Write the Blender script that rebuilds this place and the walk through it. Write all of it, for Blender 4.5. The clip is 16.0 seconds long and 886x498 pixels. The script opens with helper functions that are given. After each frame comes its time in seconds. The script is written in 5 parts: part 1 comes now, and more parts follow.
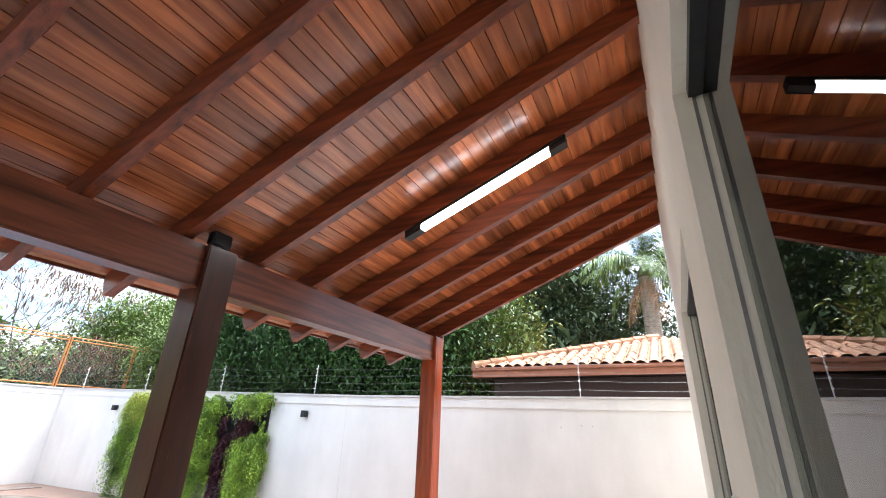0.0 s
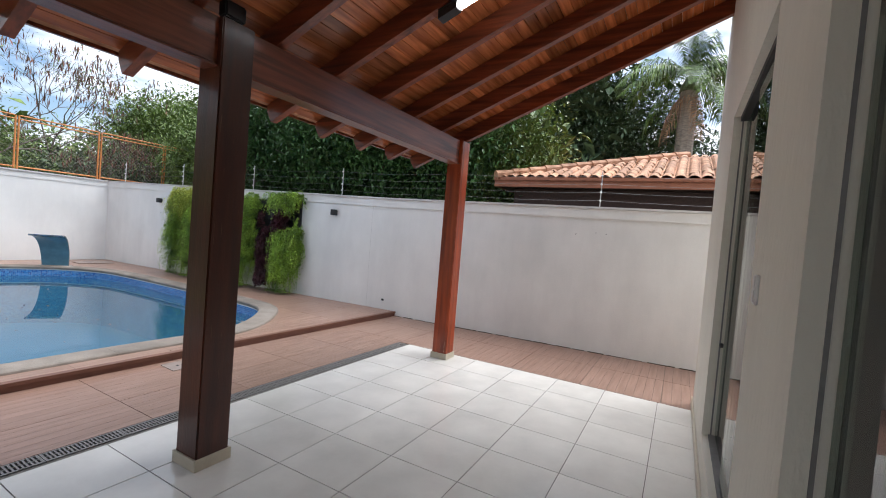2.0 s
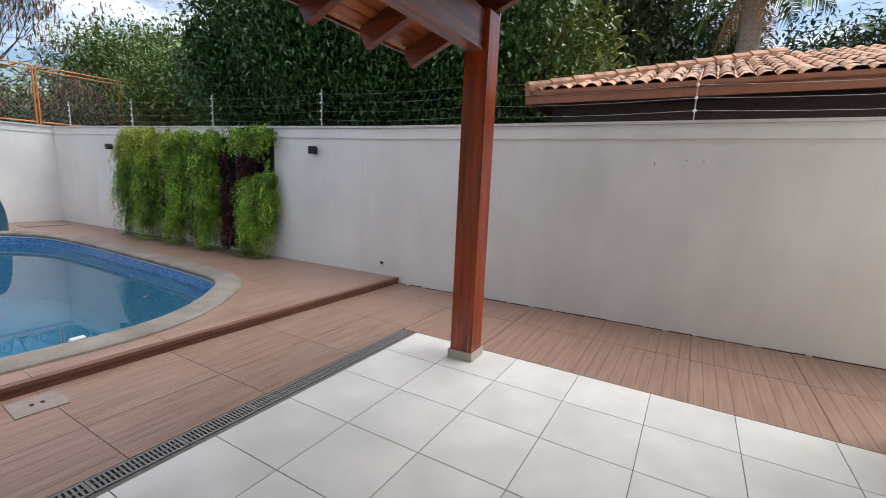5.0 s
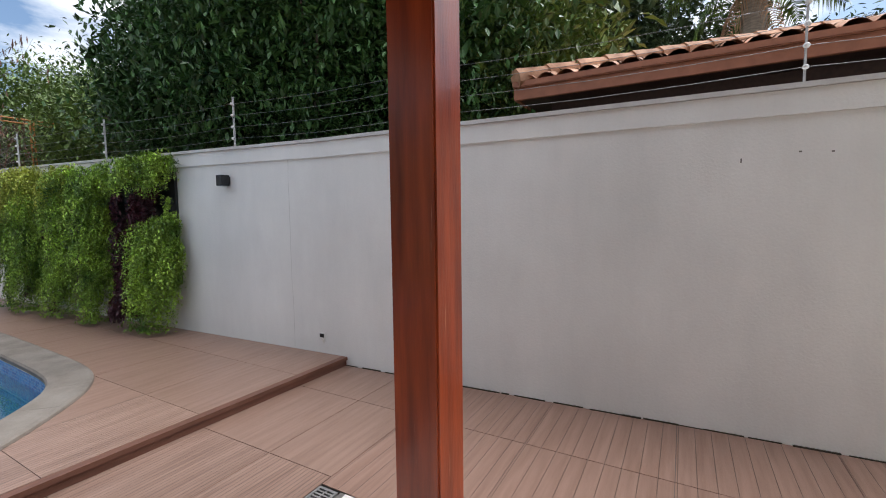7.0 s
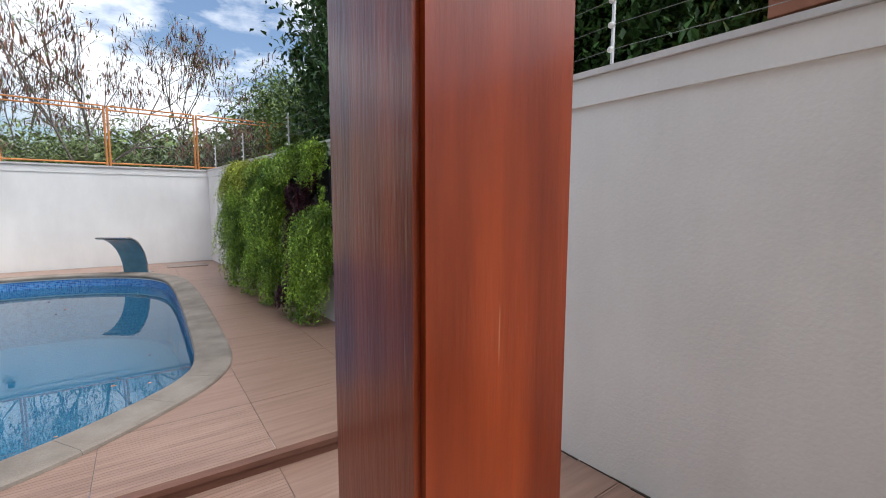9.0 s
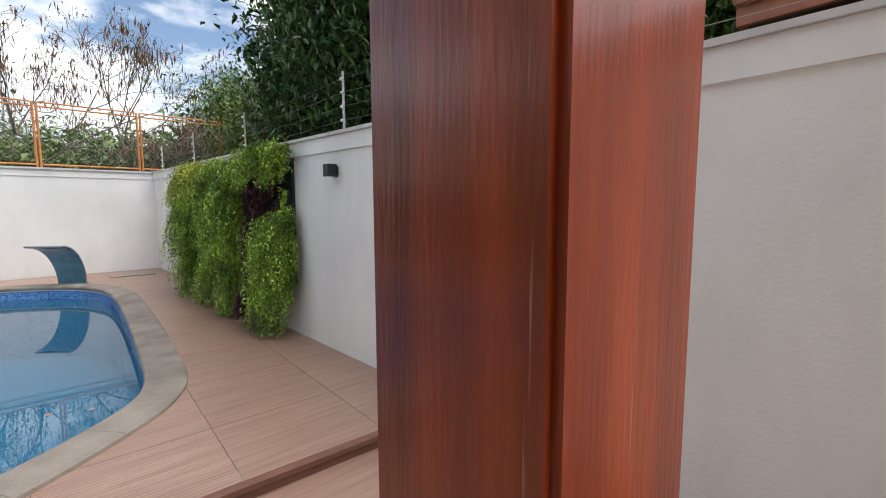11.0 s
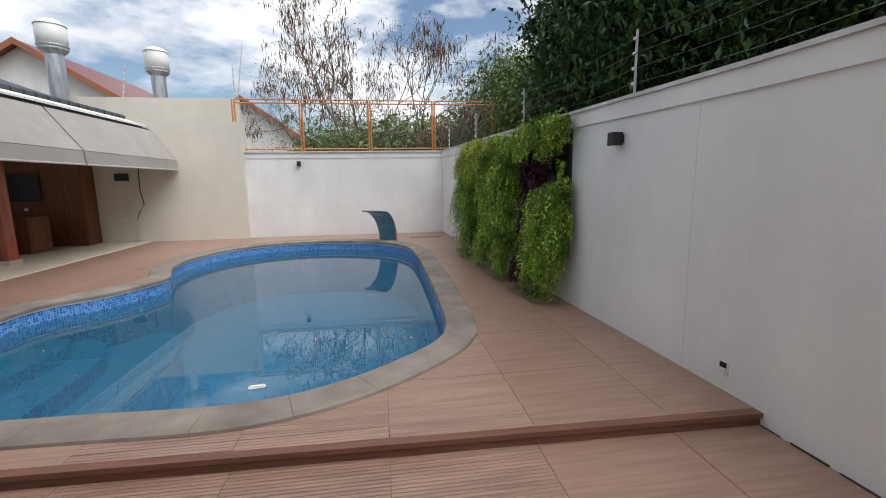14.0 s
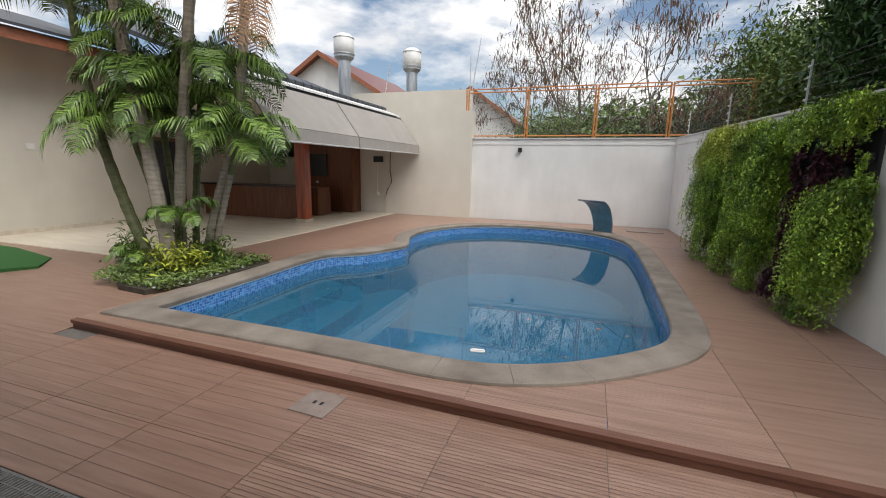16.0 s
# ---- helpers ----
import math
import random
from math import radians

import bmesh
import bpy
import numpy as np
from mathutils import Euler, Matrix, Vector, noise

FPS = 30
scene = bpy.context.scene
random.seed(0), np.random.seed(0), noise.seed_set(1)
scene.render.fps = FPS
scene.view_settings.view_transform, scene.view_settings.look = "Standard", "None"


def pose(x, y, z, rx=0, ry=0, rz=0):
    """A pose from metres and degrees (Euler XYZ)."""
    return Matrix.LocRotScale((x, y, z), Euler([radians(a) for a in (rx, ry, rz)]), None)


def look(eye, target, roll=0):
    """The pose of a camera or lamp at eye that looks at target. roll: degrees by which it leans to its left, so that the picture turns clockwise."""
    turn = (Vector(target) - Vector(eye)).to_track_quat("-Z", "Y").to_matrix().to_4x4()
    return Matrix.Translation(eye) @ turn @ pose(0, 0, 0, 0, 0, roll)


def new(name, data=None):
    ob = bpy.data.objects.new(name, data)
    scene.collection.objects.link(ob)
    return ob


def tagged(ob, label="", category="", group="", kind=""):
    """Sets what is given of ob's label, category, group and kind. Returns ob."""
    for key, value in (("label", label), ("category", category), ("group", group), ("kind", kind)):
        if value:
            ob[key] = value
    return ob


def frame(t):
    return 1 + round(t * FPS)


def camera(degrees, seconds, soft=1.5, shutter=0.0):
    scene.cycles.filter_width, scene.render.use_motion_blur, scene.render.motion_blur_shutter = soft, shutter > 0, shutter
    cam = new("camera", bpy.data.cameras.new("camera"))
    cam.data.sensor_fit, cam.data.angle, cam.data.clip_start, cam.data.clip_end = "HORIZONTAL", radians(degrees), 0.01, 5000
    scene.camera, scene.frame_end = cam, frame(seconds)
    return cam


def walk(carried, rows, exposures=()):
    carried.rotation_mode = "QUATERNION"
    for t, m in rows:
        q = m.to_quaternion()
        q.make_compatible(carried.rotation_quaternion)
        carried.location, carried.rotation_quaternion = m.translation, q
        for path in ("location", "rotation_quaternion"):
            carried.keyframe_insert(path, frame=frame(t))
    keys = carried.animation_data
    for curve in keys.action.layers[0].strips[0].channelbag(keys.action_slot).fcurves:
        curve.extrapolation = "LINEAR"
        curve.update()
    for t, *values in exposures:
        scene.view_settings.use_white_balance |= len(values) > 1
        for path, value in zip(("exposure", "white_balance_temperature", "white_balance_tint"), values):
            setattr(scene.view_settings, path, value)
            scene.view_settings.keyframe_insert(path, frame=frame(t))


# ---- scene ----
# ---- camera and walk ----
cam = camera(91.91, 16.0, 1.0)
ROWS = [
    (0, (-2.268, -2.620, 1.946), (-0.642, -1.757, 2.712), 2.19),
    (0.5, (-2.222, -2.550, 1.872), (-0.490, -1.639, 2.271), 2.94),
    (1, (-2.180, -2.550, 1.864), (-0.421, -1.604, 2.007), 4.03),
    (1.5, (-2.200, -2.521, 1.850), (-0.445, -1.564, 1.901), 4.35),
    (2, (-2.231, -2.491, 1.808), (-0.483, -1.522, 1.741), 4.70),
    (2.5, (-2.180, -2.426, 1.783), (-0.449, -1.453, 1.546), 4.96),
    (3, (-1.939, -2.249, 1.743), (-0.230, -1.271, 1.393), 5.18),
    (3.5, (-1.674, -2.014, 1.787), (0.028, -1.037, 1.400), 5.23),
    (4, (-1.290, -1.752, 1.816), (0.407, -0.778, 1.404), 4.16),
    (6.5, (1.274, -0.757, 1.598), (2.997, 0.246, 1.444), -0.65),
    (7, (1.737, -0.515, 1.656), (3.477, 0.460, 1.496), -0.70),
    (7.5, (2.198, -0.342, 1.700), (3.925, 0.656, 1.545), -0.20),
    (8.2, (2.670, -0.185, 1.701), (4.256, 1.023, 1.546), 0.22),
    (8.5, (2.814, -0.086, 1.680), (4.219, 1.328, 1.511), 0.38),
    (9, (3.011, 0.002, 1.690), (4.158, 1.628, 1.486), 0.12),
    (11.5, (2.981, 0.255, 1.726), (4.359, 1.692, 1.533), 0.03),
    (12, (2.882, 0.305, 1.700), (4.324, 1.678, 1.512), 0.37),
    (12.5, (2.786, 0.275, 1.709), (4.002, 1.851, 1.510), -0.02),
    (13, (2.745, 0.301, 1.699), (3.604, 2.093, 1.479), -0.69),
    (13.5, (2.724, 0.292, 1.708), (3.264, 2.198, 1.428), -1.01),
    (14, (2.702, 0.285, 1.714), (2.979, 2.240, 1.401), -0.91),
    (14.5, (2.659, 0.274, 1.693), (2.695, 2.245, 1.351), -0.21),
    (15, (2.612, 0.237, 1.698), (2.425, 2.195, 1.335), 0.28),
    (15.5, (2.562, 0.195, 1.712), (2.170, 2.120, 1.336), 0.63),
    (16, (2.475, 0.160, 1.706), (1.845, 2.021, 1.334), 1.15),
]
walk(cam, [(t, look(e, g, r)) for t, e, g, r in ROWS], [(0, 2.0, 5950, 10), (0.5, 1.58, 5950, 10), (1, 1.08, 5950, 10), (1.5, 0.98, 5950, 10), (2.5, 0.75, 5950, 10), (4, 0.68, 6000, 10), (6.4, 0.52, 6000, 10), (7, 0.64, 6000, 10), (9, 0.66, 6050, 10), (11.5, 0.86, 6300, 10), (12, 0.98, 6300, 10), (13, 0.45, 6250, 10), (13.5, 0.35, 6250, 10), (14, 0.33, 6250, 10), (16, 0.29, 6450, 10)])

# ---- world and light ----
SUN_EL, SUN_AZ = radians(60), radians(125)
world = bpy.data.worlds.new("sky")
scene.world = world
world.use_nodes = True
wt = world.node_tree
wt.nodes.clear()
w_out = wt.nodes.new("ShaderNodeOutputWorld")
w_bg = wt.nodes.new("ShaderNodeBackground")
w_sky = wt.nodes.new("ShaderNodeTexSky")
w_sky.sky_type, w_sky.sun_disc = "NISHITA", False
w_sky.sun_elevation, w_sky.sun_rotation = SUN_EL, SUN_AZ
w_sky.air_density, w_sky.dust_density = 1.1, 1.4
w_co = wt.nodes.new("ShaderNodeTexCoord")
w_map = wt.nodes.new("ShaderNodeMapping")
w_map.inputs["Scale"].default_value = (1.0, 1.0, 2.6)
w_no = wt.nodes.new("ShaderNodeTexNoise")
w_no.inputs["Scale"].default_value, w_no.inputs["Detail"].default_value = 3.2, 9.0
w_no.inputs["Roughness"].default_value = 0.56
w_ramp = wt.nodes.new("ShaderNodeValToRGB")
w_ramp.color_ramp.elements[0].position, w_ramp.color_ramp.elements[1].position = 0.42, 0.56
w_no2 = wt.nodes.new("ShaderNodeTexNoise")
w_no2.inputs["Scale"].default_value, w_no2.inputs["Detail"].default_value = 5.0, 5.0
w_cl = wt.nodes.new("ShaderNodeValToRGB")
w_cl.color_ramp.elements[0].color, w_cl.color_ramp.elements[1].color = (7.2, 7.3, 7.5, 1), (10.0, 9.9, 9.8, 1)
w_cl.color_ramp.elements[0].position, w_cl.color_ramp.elements[1].position = 0.35, 0.62
w_mix = wt.nodes.new("ShaderNodeMix")
w_mix.data_type = "RGBA"
wl = wt.links.new
wl(w_co.outputs["Generated"], w_map.inputs["Vector"])
wl(w_map.outputs["Vector"], w_no.inputs["Vector"])
wl(w_map.outputs["Vector"], w_no2.inputs["Vector"])
wl(w_no.outputs["Fac"], w_ramp.inputs["Fac"])
wl(w_no2.outputs["Fac"], w_cl.inputs["Fac"])
wl(w_ramp.outputs["Color"], w_mix.inputs["Factor"])
wl(w_sky.outputs["Color"], w_mix.inputs["A"])
wl(w_cl.outputs["Color"], w_mix.inputs["B"])
wl(w_mix.outputs["Result"], w_bg.inputs["Color"])
w_bg.inputs["Strength"].default_value = 0.097
wl(w_bg.outputs["Background"], w_out.inputs["Surface"])
sun = new("sun", bpy.data.lights.new("sun", "SUN"))
sun.data.energy, sun.data.angle, sun.data.color = 3.0, radians(60), (1.0, 0.97, 0.92)
sun.matrix_world = look((20 * math.sin(SUN_AZ) * math.cos(SUN_EL), 20 * math.cos(SUN_AZ) * math.cos(SUN_EL), 20 * math.sin(SUN_EL)), (0, 0, 0))

# ---- materials ----


def mat(name, col, rough=0.6, var=0.15, scale=6.0, bump=0.0, bscale=40.0, metal=0.0, hue=None, island=0.0, rand=0.0, stretch=(1, 1, 1), spec=0.5, coat=0.0, fine=0.06, stain=0.0, scratch=0.0):
    """Principled paint with two scales of variation, grain bump and an optional second hue or random shift."""
    m = bpy.data.materials.new(name)
    m.use_nodes = True
    nt = m.node_tree
    b = nt.nodes["Principled BSDF"]
    link = nt.links.new
    tc = nt.nodes.new("ShaderNodeTexCoord")
    mp = nt.nodes.new("ShaderNodeMapping")
    mp.inputs["Scale"].default_value = stretch
    link(tc.outputs["Object"], mp.inputs["Vector"])
    n1 = nt.nodes.new("ShaderNodeTexNoise")
    n1.inputs["Scale"].default_value, n1.inputs["Detail"].default_value = scale, 6
    n2 = nt.nodes.new("ShaderNodeTexNoise")
    n2.inputs["Scale"].default_value, n2.inputs["Detail"].default_value = bscale, 4
    link(mp.outputs["Vector"], n1.inputs["Vector"])
    link(mp.outputs["Vector"], n2.inputs["Vector"])
    if rand:
        oi = nt.nodes.new("ShaderNodeObjectInfo")
        ad = nt.nodes.new("ShaderNodeVectorMath")
        ad.operation = "MULTIPLY_ADD"
        ad.inputs[1].default_value = (17, 23, 31)
        link(oi.outputs["Random"], ad.inputs[0])
        link(mp.outputs["Vector"], ad.inputs[2])
        link(ad.outputs["Vector"], n1.inputs["Vector"])
    r = nt.nodes.new("ShaderNodeValToRGB")
    c2 = hue or col
    lo = [max(0, c * (1 - var)) for c in col] + [1]
    hi = [min(1, c * (1 + var)) for c in c2] + [1]
    r.color_ramp.elements[0].color, r.color_ramp.elements[1].color = lo, hi
    r.color_ramp.elements[0].position, r.color_ramp.elements[1].position = 0.3, 0.7
    link(n1.outputs["Fac"], r.inputs["Fac"])
    hs = nt.nodes.new("ShaderNodeHueSaturation")
    link(r.outputs["Color"], hs.inputs["Color"])
    val = nt.nodes.new("ShaderNodeMath")
    val.operation = "MULTIPLY_ADD"
    val.inputs[1].default_value, val.inputs[2].default_value = 2 * fine, 1 - fine
    link(n2.outputs["Fac"], val.inputs[0])
    last = val.outputs["Value"]
    for amount, kind in ((island, "i"), (rand, "o")):
        if amount:
            src = nt.nodes.new("ShaderNodeNewGeometry" if kind == "i" else "ShaderNodeObjectInfo")
            ma = nt.nodes.new("ShaderNodeMath")
            ma.operation = "MULTIPLY_ADD"
            ma.inputs[1].default_value, ma.inputs[2].default_value = 2 * amount, 1 - amount
            link(src.outputs["Random Per Island" if kind == "i" else "Random"], ma.inputs[0])
            mu = nt.nodes.new("ShaderNodeMath")
            mu.operation = "MULTIPLY"
            link(last, mu.inputs[0])
            link(ma.outputs["Value"], mu.inputs[1])
            last = mu.outputs["Value"]
    if stain:
        n3 = nt.nodes.new("ShaderNodeTexNoise")
        n3.inputs["Scale"].default_value, n3.inputs["Detail"].default_value = 0.9, 8
        n3.inputs["Roughness"].default_value = 0.65
        m3 = nt.nodes.new("ShaderNodeMapping")
        m3.inputs["Scale"].default_value = (1.4, 1.4, 0.35)
        link(tc.outputs["Object"], m3.inputs["Vector"])
        link(m3.outputs["Vector"], n3.inputs["Vector"])
        mr = nt.nodes.new("ShaderNodeMapRange")
        mr.inputs["From Min"].default_value, mr.inputs["From Max"].default_value = 0.35, 0.6
        mr.inputs["To Min"].default_value, mr.inputs["To Max"].default_value = 1 - stain, 1.0
        link(n3.outputs["Fac"], mr.inputs["Value"])
        mu = nt.nodes.new("ShaderNodeMath")
        mu.operation = "MULTIPLY"
        link(last, mu.inputs[0])
        link(mr.outputs["Result"], mu.inputs[1])
        last = mu.outputs["Value"]
    link(last, hs.inputs["Value"])
    if scratch:
        n4 = nt.nodes.new("ShaderNodeTexNoise")
        n4.inputs["Scale"].default_value, n4.inputs["Detail"].default_value = 1.0, 3
        m4 = nt.nodes.new("ShaderNodeMapping")
        m4.inputs["Scale"].default_value = (75, 75, 2.6)
        m4.inputs["Rotation"].default_value = (0.02, 0.03, 0)
        link(tc.outputs["Object"], m4.inputs["Vector"])
        link(m4.outputs["Vector"], n4.inputs["Vector"])
        r4 = nt.nodes.new("ShaderNodeMapRange")
        r4.inputs["From Min"].default_value, r4.inputs["From Max"].default_value = 0.71, 0.77
        r4.inputs["To Max"].default_value = scratch
        link(n4.outputs["Fac"], r4.inputs["Value"])
        x4 = nt.nodes.new("ShaderNodeMix")
        x4.data_type = "RGBA"
        x4.inputs["B"].default_value = (0.62, 0.36, 0.22, 1)
        link(r4.outputs["Result"], x4.inputs["Factor"])
        link(hs.outputs["Color"], x4.inputs["A"])
        link(x4.outputs["Result"], b.inputs["Base Color"])
    if not scratch:
        link(hs.outputs["Color"], b.inputs["Base Color"])
    b.inputs["Roughness"].default_value, b.inputs["Metallic"].default_value = rough, metal
    b.inputs["Specular IOR Level"].default_value = spec
    b.inputs["Coat Weight"].default_value = coat
    b.inputs["Coat Roughness"].default_value = 0.12
    if bump:
        bp = nt.nodes.new("ShaderNodeBump")
        bp.inputs["Strength"].default_value, bp.inputs["Distance"].default_value = bump, 0.01
        link(n2.outputs["Fac"], bp.inputs["Height"])
        link(bp.outputs["Normal"], b.inputs["Normal"])
    return m


def grooves(m, axis, pitch, depth, sharp=0.12):
    """Adds parallel machined grooves to a material's relief and darkens their bottoms."""
    nt = m.node_tree
    link = nt.links.new
    b = nt.nodes["Principled BSDF"]
    tc = nt.nodes.new("ShaderNodeTexCoord")
    sp = nt.nodes.new("ShaderNodeSeparateXYZ")
    link(tc.outputs["Object"], sp.inputs["Vector"])
    dv = nt.nodes.new("ShaderNodeMath")
    dv.operation = "DIVIDE"
    dv.inputs[1].default_value = pitch
    link(sp.outputs[axis], dv.inputs[0])
    fr = nt.nodes.new("ShaderNodeMath")
    fr.operation = "FRACT"
    link(dv.outputs["Value"], fr.inputs[0])
    pi = nt.nodes.new("ShaderNodeMath")
    pi.operation = "PINGPONG"
    pi.inputs[1].default_value = 0.5
    link(fr.outputs["Value"], pi.inputs[0])
    mr = nt.nodes.new("ShaderNodeMapRange")
    mr.inputs["From Min"].default_value, mr.inputs["From Max"].default_value = 0.0, sharp
    link(pi.outputs["Value"], mr.inputs["Value"])
    bp = nt.nodes.new("ShaderNodeBump")
    bp.inputs["Strength"].default_value, bp.inputs["Distance"].default_value = 0.8, depth
    link(mr.outputs["Result"], bp.inputs["Height"])
    old = b.inputs["Normal"].links
    if old:
        link(old[0].from_socket, bp.inputs["Normal"])
    link(bp.outputs["Normal"], b.inputs["Normal"])
    mx = nt.nodes.new("ShaderNodeMix")
    mx.data_type, mx.blend_type = "RGBA", "MULTIPLY"
    mx.inputs["Factor"].default_value = 1.0
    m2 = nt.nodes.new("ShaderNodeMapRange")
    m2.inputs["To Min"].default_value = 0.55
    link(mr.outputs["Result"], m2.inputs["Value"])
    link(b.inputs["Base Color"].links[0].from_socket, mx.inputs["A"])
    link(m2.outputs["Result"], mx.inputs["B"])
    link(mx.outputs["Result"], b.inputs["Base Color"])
    return m


M_WALL = mat("painted_render", (0.80, 0.785, 0.755), 0.85, 0.05, 1.2, 0.22, 55, stain=0.08, fine=0.03)
M_HOUSE = mat("textured_house_paint", (0.74, 0.70, 0.60), 0.85, 0.04, 1.5, 0.9, 28, stretch=(1, 1, 0.35), fine=0.04)
M_CREAM = mat("cream_paint", (0.66, 0.615, 0.53), 0.85, 0.04, 1.5, 0.25, 60, stain=0.06, fine=0.03)
M_COPING = mat("stone_cap", (0.62, 0.60, 0.58), 0.7, 0.12, 5, 0.2, 60, stain=0.2)
M_TILE = mat("white_porcelain_tile", (0.70, 0.675, 0.625), 0.13, 0.09, 2.2, 0.03, 25, rand=0.035, fine=0.03)
M_FILLER = mat("grey_wall_filler", (0.60, 0.585, 0.555), 0.85, 0.15, 4)
M_GROUT = mat("grout", (0.15, 0.135, 0.12), 0.9, 0.2, 20)
M_DECK = mat("wood_look_tile", (0.27, 0.164, 0.12), 0.38, 0.09, 5, 0.12, 50, rand=0.05, stretch=(0.35, 5, 1), hue=(0.305, 0.193, 0.145), fine=0.10)
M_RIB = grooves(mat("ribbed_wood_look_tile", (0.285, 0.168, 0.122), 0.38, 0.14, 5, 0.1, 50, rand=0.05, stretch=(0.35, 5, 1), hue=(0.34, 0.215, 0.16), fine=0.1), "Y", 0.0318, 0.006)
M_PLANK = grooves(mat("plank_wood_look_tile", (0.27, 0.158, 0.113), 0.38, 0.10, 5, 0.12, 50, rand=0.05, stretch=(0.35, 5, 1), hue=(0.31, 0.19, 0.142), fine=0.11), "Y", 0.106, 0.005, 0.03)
M_RISER = mat("dark_step_edge", (0.16, 0.07, 0.045), 0.5, 0.2, 6, 0.2, 40, stretch=(0.5, 4, 4))
M_STONE = mat("grey_pool_stone", (0.22, 0.18, 0.145), 0.75, 0.2, 3, 0.6, 110, fine=0.22, stain=0.22, hue=(0.25, 0.215, 0.18))
M_POST = mat("varnished_wood", (0.20, 0.024, 0.005), 0.3, 0.3, 2.5, 0.12, 30, stretch=(5, 5, 0.5), hue=(0.31, 0.05, 0.010), coat=0.25, fine=0.12, scratch=0.7)
# Darker brown post wood, deepened further so the dim light sits in the colour
M_POSTDARK = mat("shade_darkened_post_wood", (0.045, 0.010, 0.005), 0.3, 0.2, 2.5, 0.12, 30, stretch=(5, 5, 0.5), hue=(0.07, 0.017, 0.008), coat=0.2, fine=0.12, scratch=0.35)
M_BEAM = mat("varnished_beam_wood", (0.14, 0.030, 0.012), 0.4, 0.4, 3.5, 0.15, 30, stretch=(0.35, 6, 6), hue=(0.21, 0.06, 0.028), coat=0.2, fine=0.2)
M_RAFT = mat("varnished_rafter_wood", (0.15, 0.030, 0.010), 0.36, 0.4, 3.5, 0.15, 30, stretch=(6, 0.35, 6), hue=(0.22, 0.05, 0.018), coat=0.2, fine=0.2)
M_BOARD = mat("ceiling_board_wood", (0.36, 0.09, 0.028), 0.26, 0.3, 3, 0.1, 35, stretch=(0.5, 6, 6), hue=(0.48, 0.15, 0.05), island=0.42, coat=0.25, fine=0.15)
M_BASE = mat("beige_skirting_tile", (0.5, 0.44, 0.34), 0.4, 0.08, 8, 0.05, 50)
M_GRATE = mat("grey_plastic_grate", (0.2, 0.19, 0.18), 0.5, 0.15, 20, 0.1, 60)
M_DARK = mat("dark_void", (0.015, 0.014, 0.013), 0.8, 0.2, 10)
M_BLACK = mat("black_metal", (0.022, 0.023, 0.026), 0.45, 0.2, 20, metal=0.3)
M_STEEL = mat("stainless_steel", (0.5, 0.52, 0.54), 0.22, 0.05, 6, metal=1.0)
M_GALV = mat("galvanised_sheet", (0.42, 0.44, 0.46), 0.45, 0.25, 4, 0.1, 30, metal=0.7, stretch=(3, 3, 0.5), fine=0.15)
M_ORANGE = mat("orange_fence_paint", (0.52, 0.20, 0.055), 0.55, 0.2, 12, 0.1, 60)
M_MESH = mat("fence_wire", (0.33, 0.3, 0.27), 0.6, 0.2, 20)
M_POLE = mat("aluminium_pole", (0.6, 0.6, 0.6), 0.45, 0.15, 20, metal=0.4)
M_WIRE = mat("wire", (0.25, 0.25, 0.25), 0.5, 0.1, 20, metal=0.5)
M_TERRA = mat("terracotta_tile", (0.44, 0.20, 0.10), 0.8, 0.25, 6, 0.3, 40, rand=0.25, hue=(0.52, 0.29, 0.17), island=0.2, fine=0.15)
M_FASCIA = mat("red_fascia_paint", (0.30, 0.11, 0.055), 0.55, 0.15, 8, 0.1, 40)
M_FABRIC = mat("grey_awning_fabric", (0.31, 0.285, 0.26), 0.85, 0.06, 3, 0.15, 200, stain=0.08)
M_SLATE = mat("dark_roof_sheet", (0.045, 0.05, 0.058), 0.5, 0.25, 3, 0.3, 30)
M_CAB = mat("brown_wood_panel", (0.12, 0.042, 0.018), 0.5, 0.2, 3, 0.1, 40, stretch=(6, 6, 0.4), hue=(0.17, 0.062, 0.026))
# Porch brown taken almost to black: the shade under the eaves is in it
M_PORCH = mat("shade_dark_porch_wood", (0.04, 0.018, 0.012), 0.6, 0.3, 4, 0.1, 40, stretch=(0.5, 6, 6))
# Steel whose base colour holds the blue reflection of the pool
M_BLUESTEEL = mat("pool_tinted_steel", (0.14, 0.31, 0.43), 0.28, 0.15, 5, 0.05, 40, metal=0.5)
M_GRANITE = mat("dark_granite", (0.03, 0.032, 0.035), 0.25, 0.4, 60)
M_STONEFLOOR = mat("cream_travertine", (0.62, 0.55, 0.44), 0.35, 0.12, 2.5, 0.04, 40, stretch=(0.6, 3, 1), rand=0.04)
M_LEAF = mat("dark_glossy_leaf", (0.034, 0.078, 0.02), 0.4, 0.3, 3, island=0.5, hue=(0.055, 0.12, 0.03), spec=0.35)
M_LEAF2 = mat("light_leaf", (0.09, 0.16, 0.03), 0.5, 0.3, 2, island=0.45, hue=(0.15, 0.21, 0.045))
M_LEAF3 = mat("grey_green_leaf", (0.05, 0.085, 0.04), 0.55, 0.3, 2, island=0.45, hue=(0.075, 0.115, 0.05))
M_FERN = mat("bright_fern_leaf", (0.09, 0.21, 0.022), 0.5, 0.45, 3.5, island=0.62, hue=(0.30, 0.43, 0.055))
M_FERN2 = mat("fresh_yellow_fern_leaf", (0.30, 0.36, 0.04), 0.55, 0.25, 2, island=0.35, hue=(0.42, 0.45, 0.06))
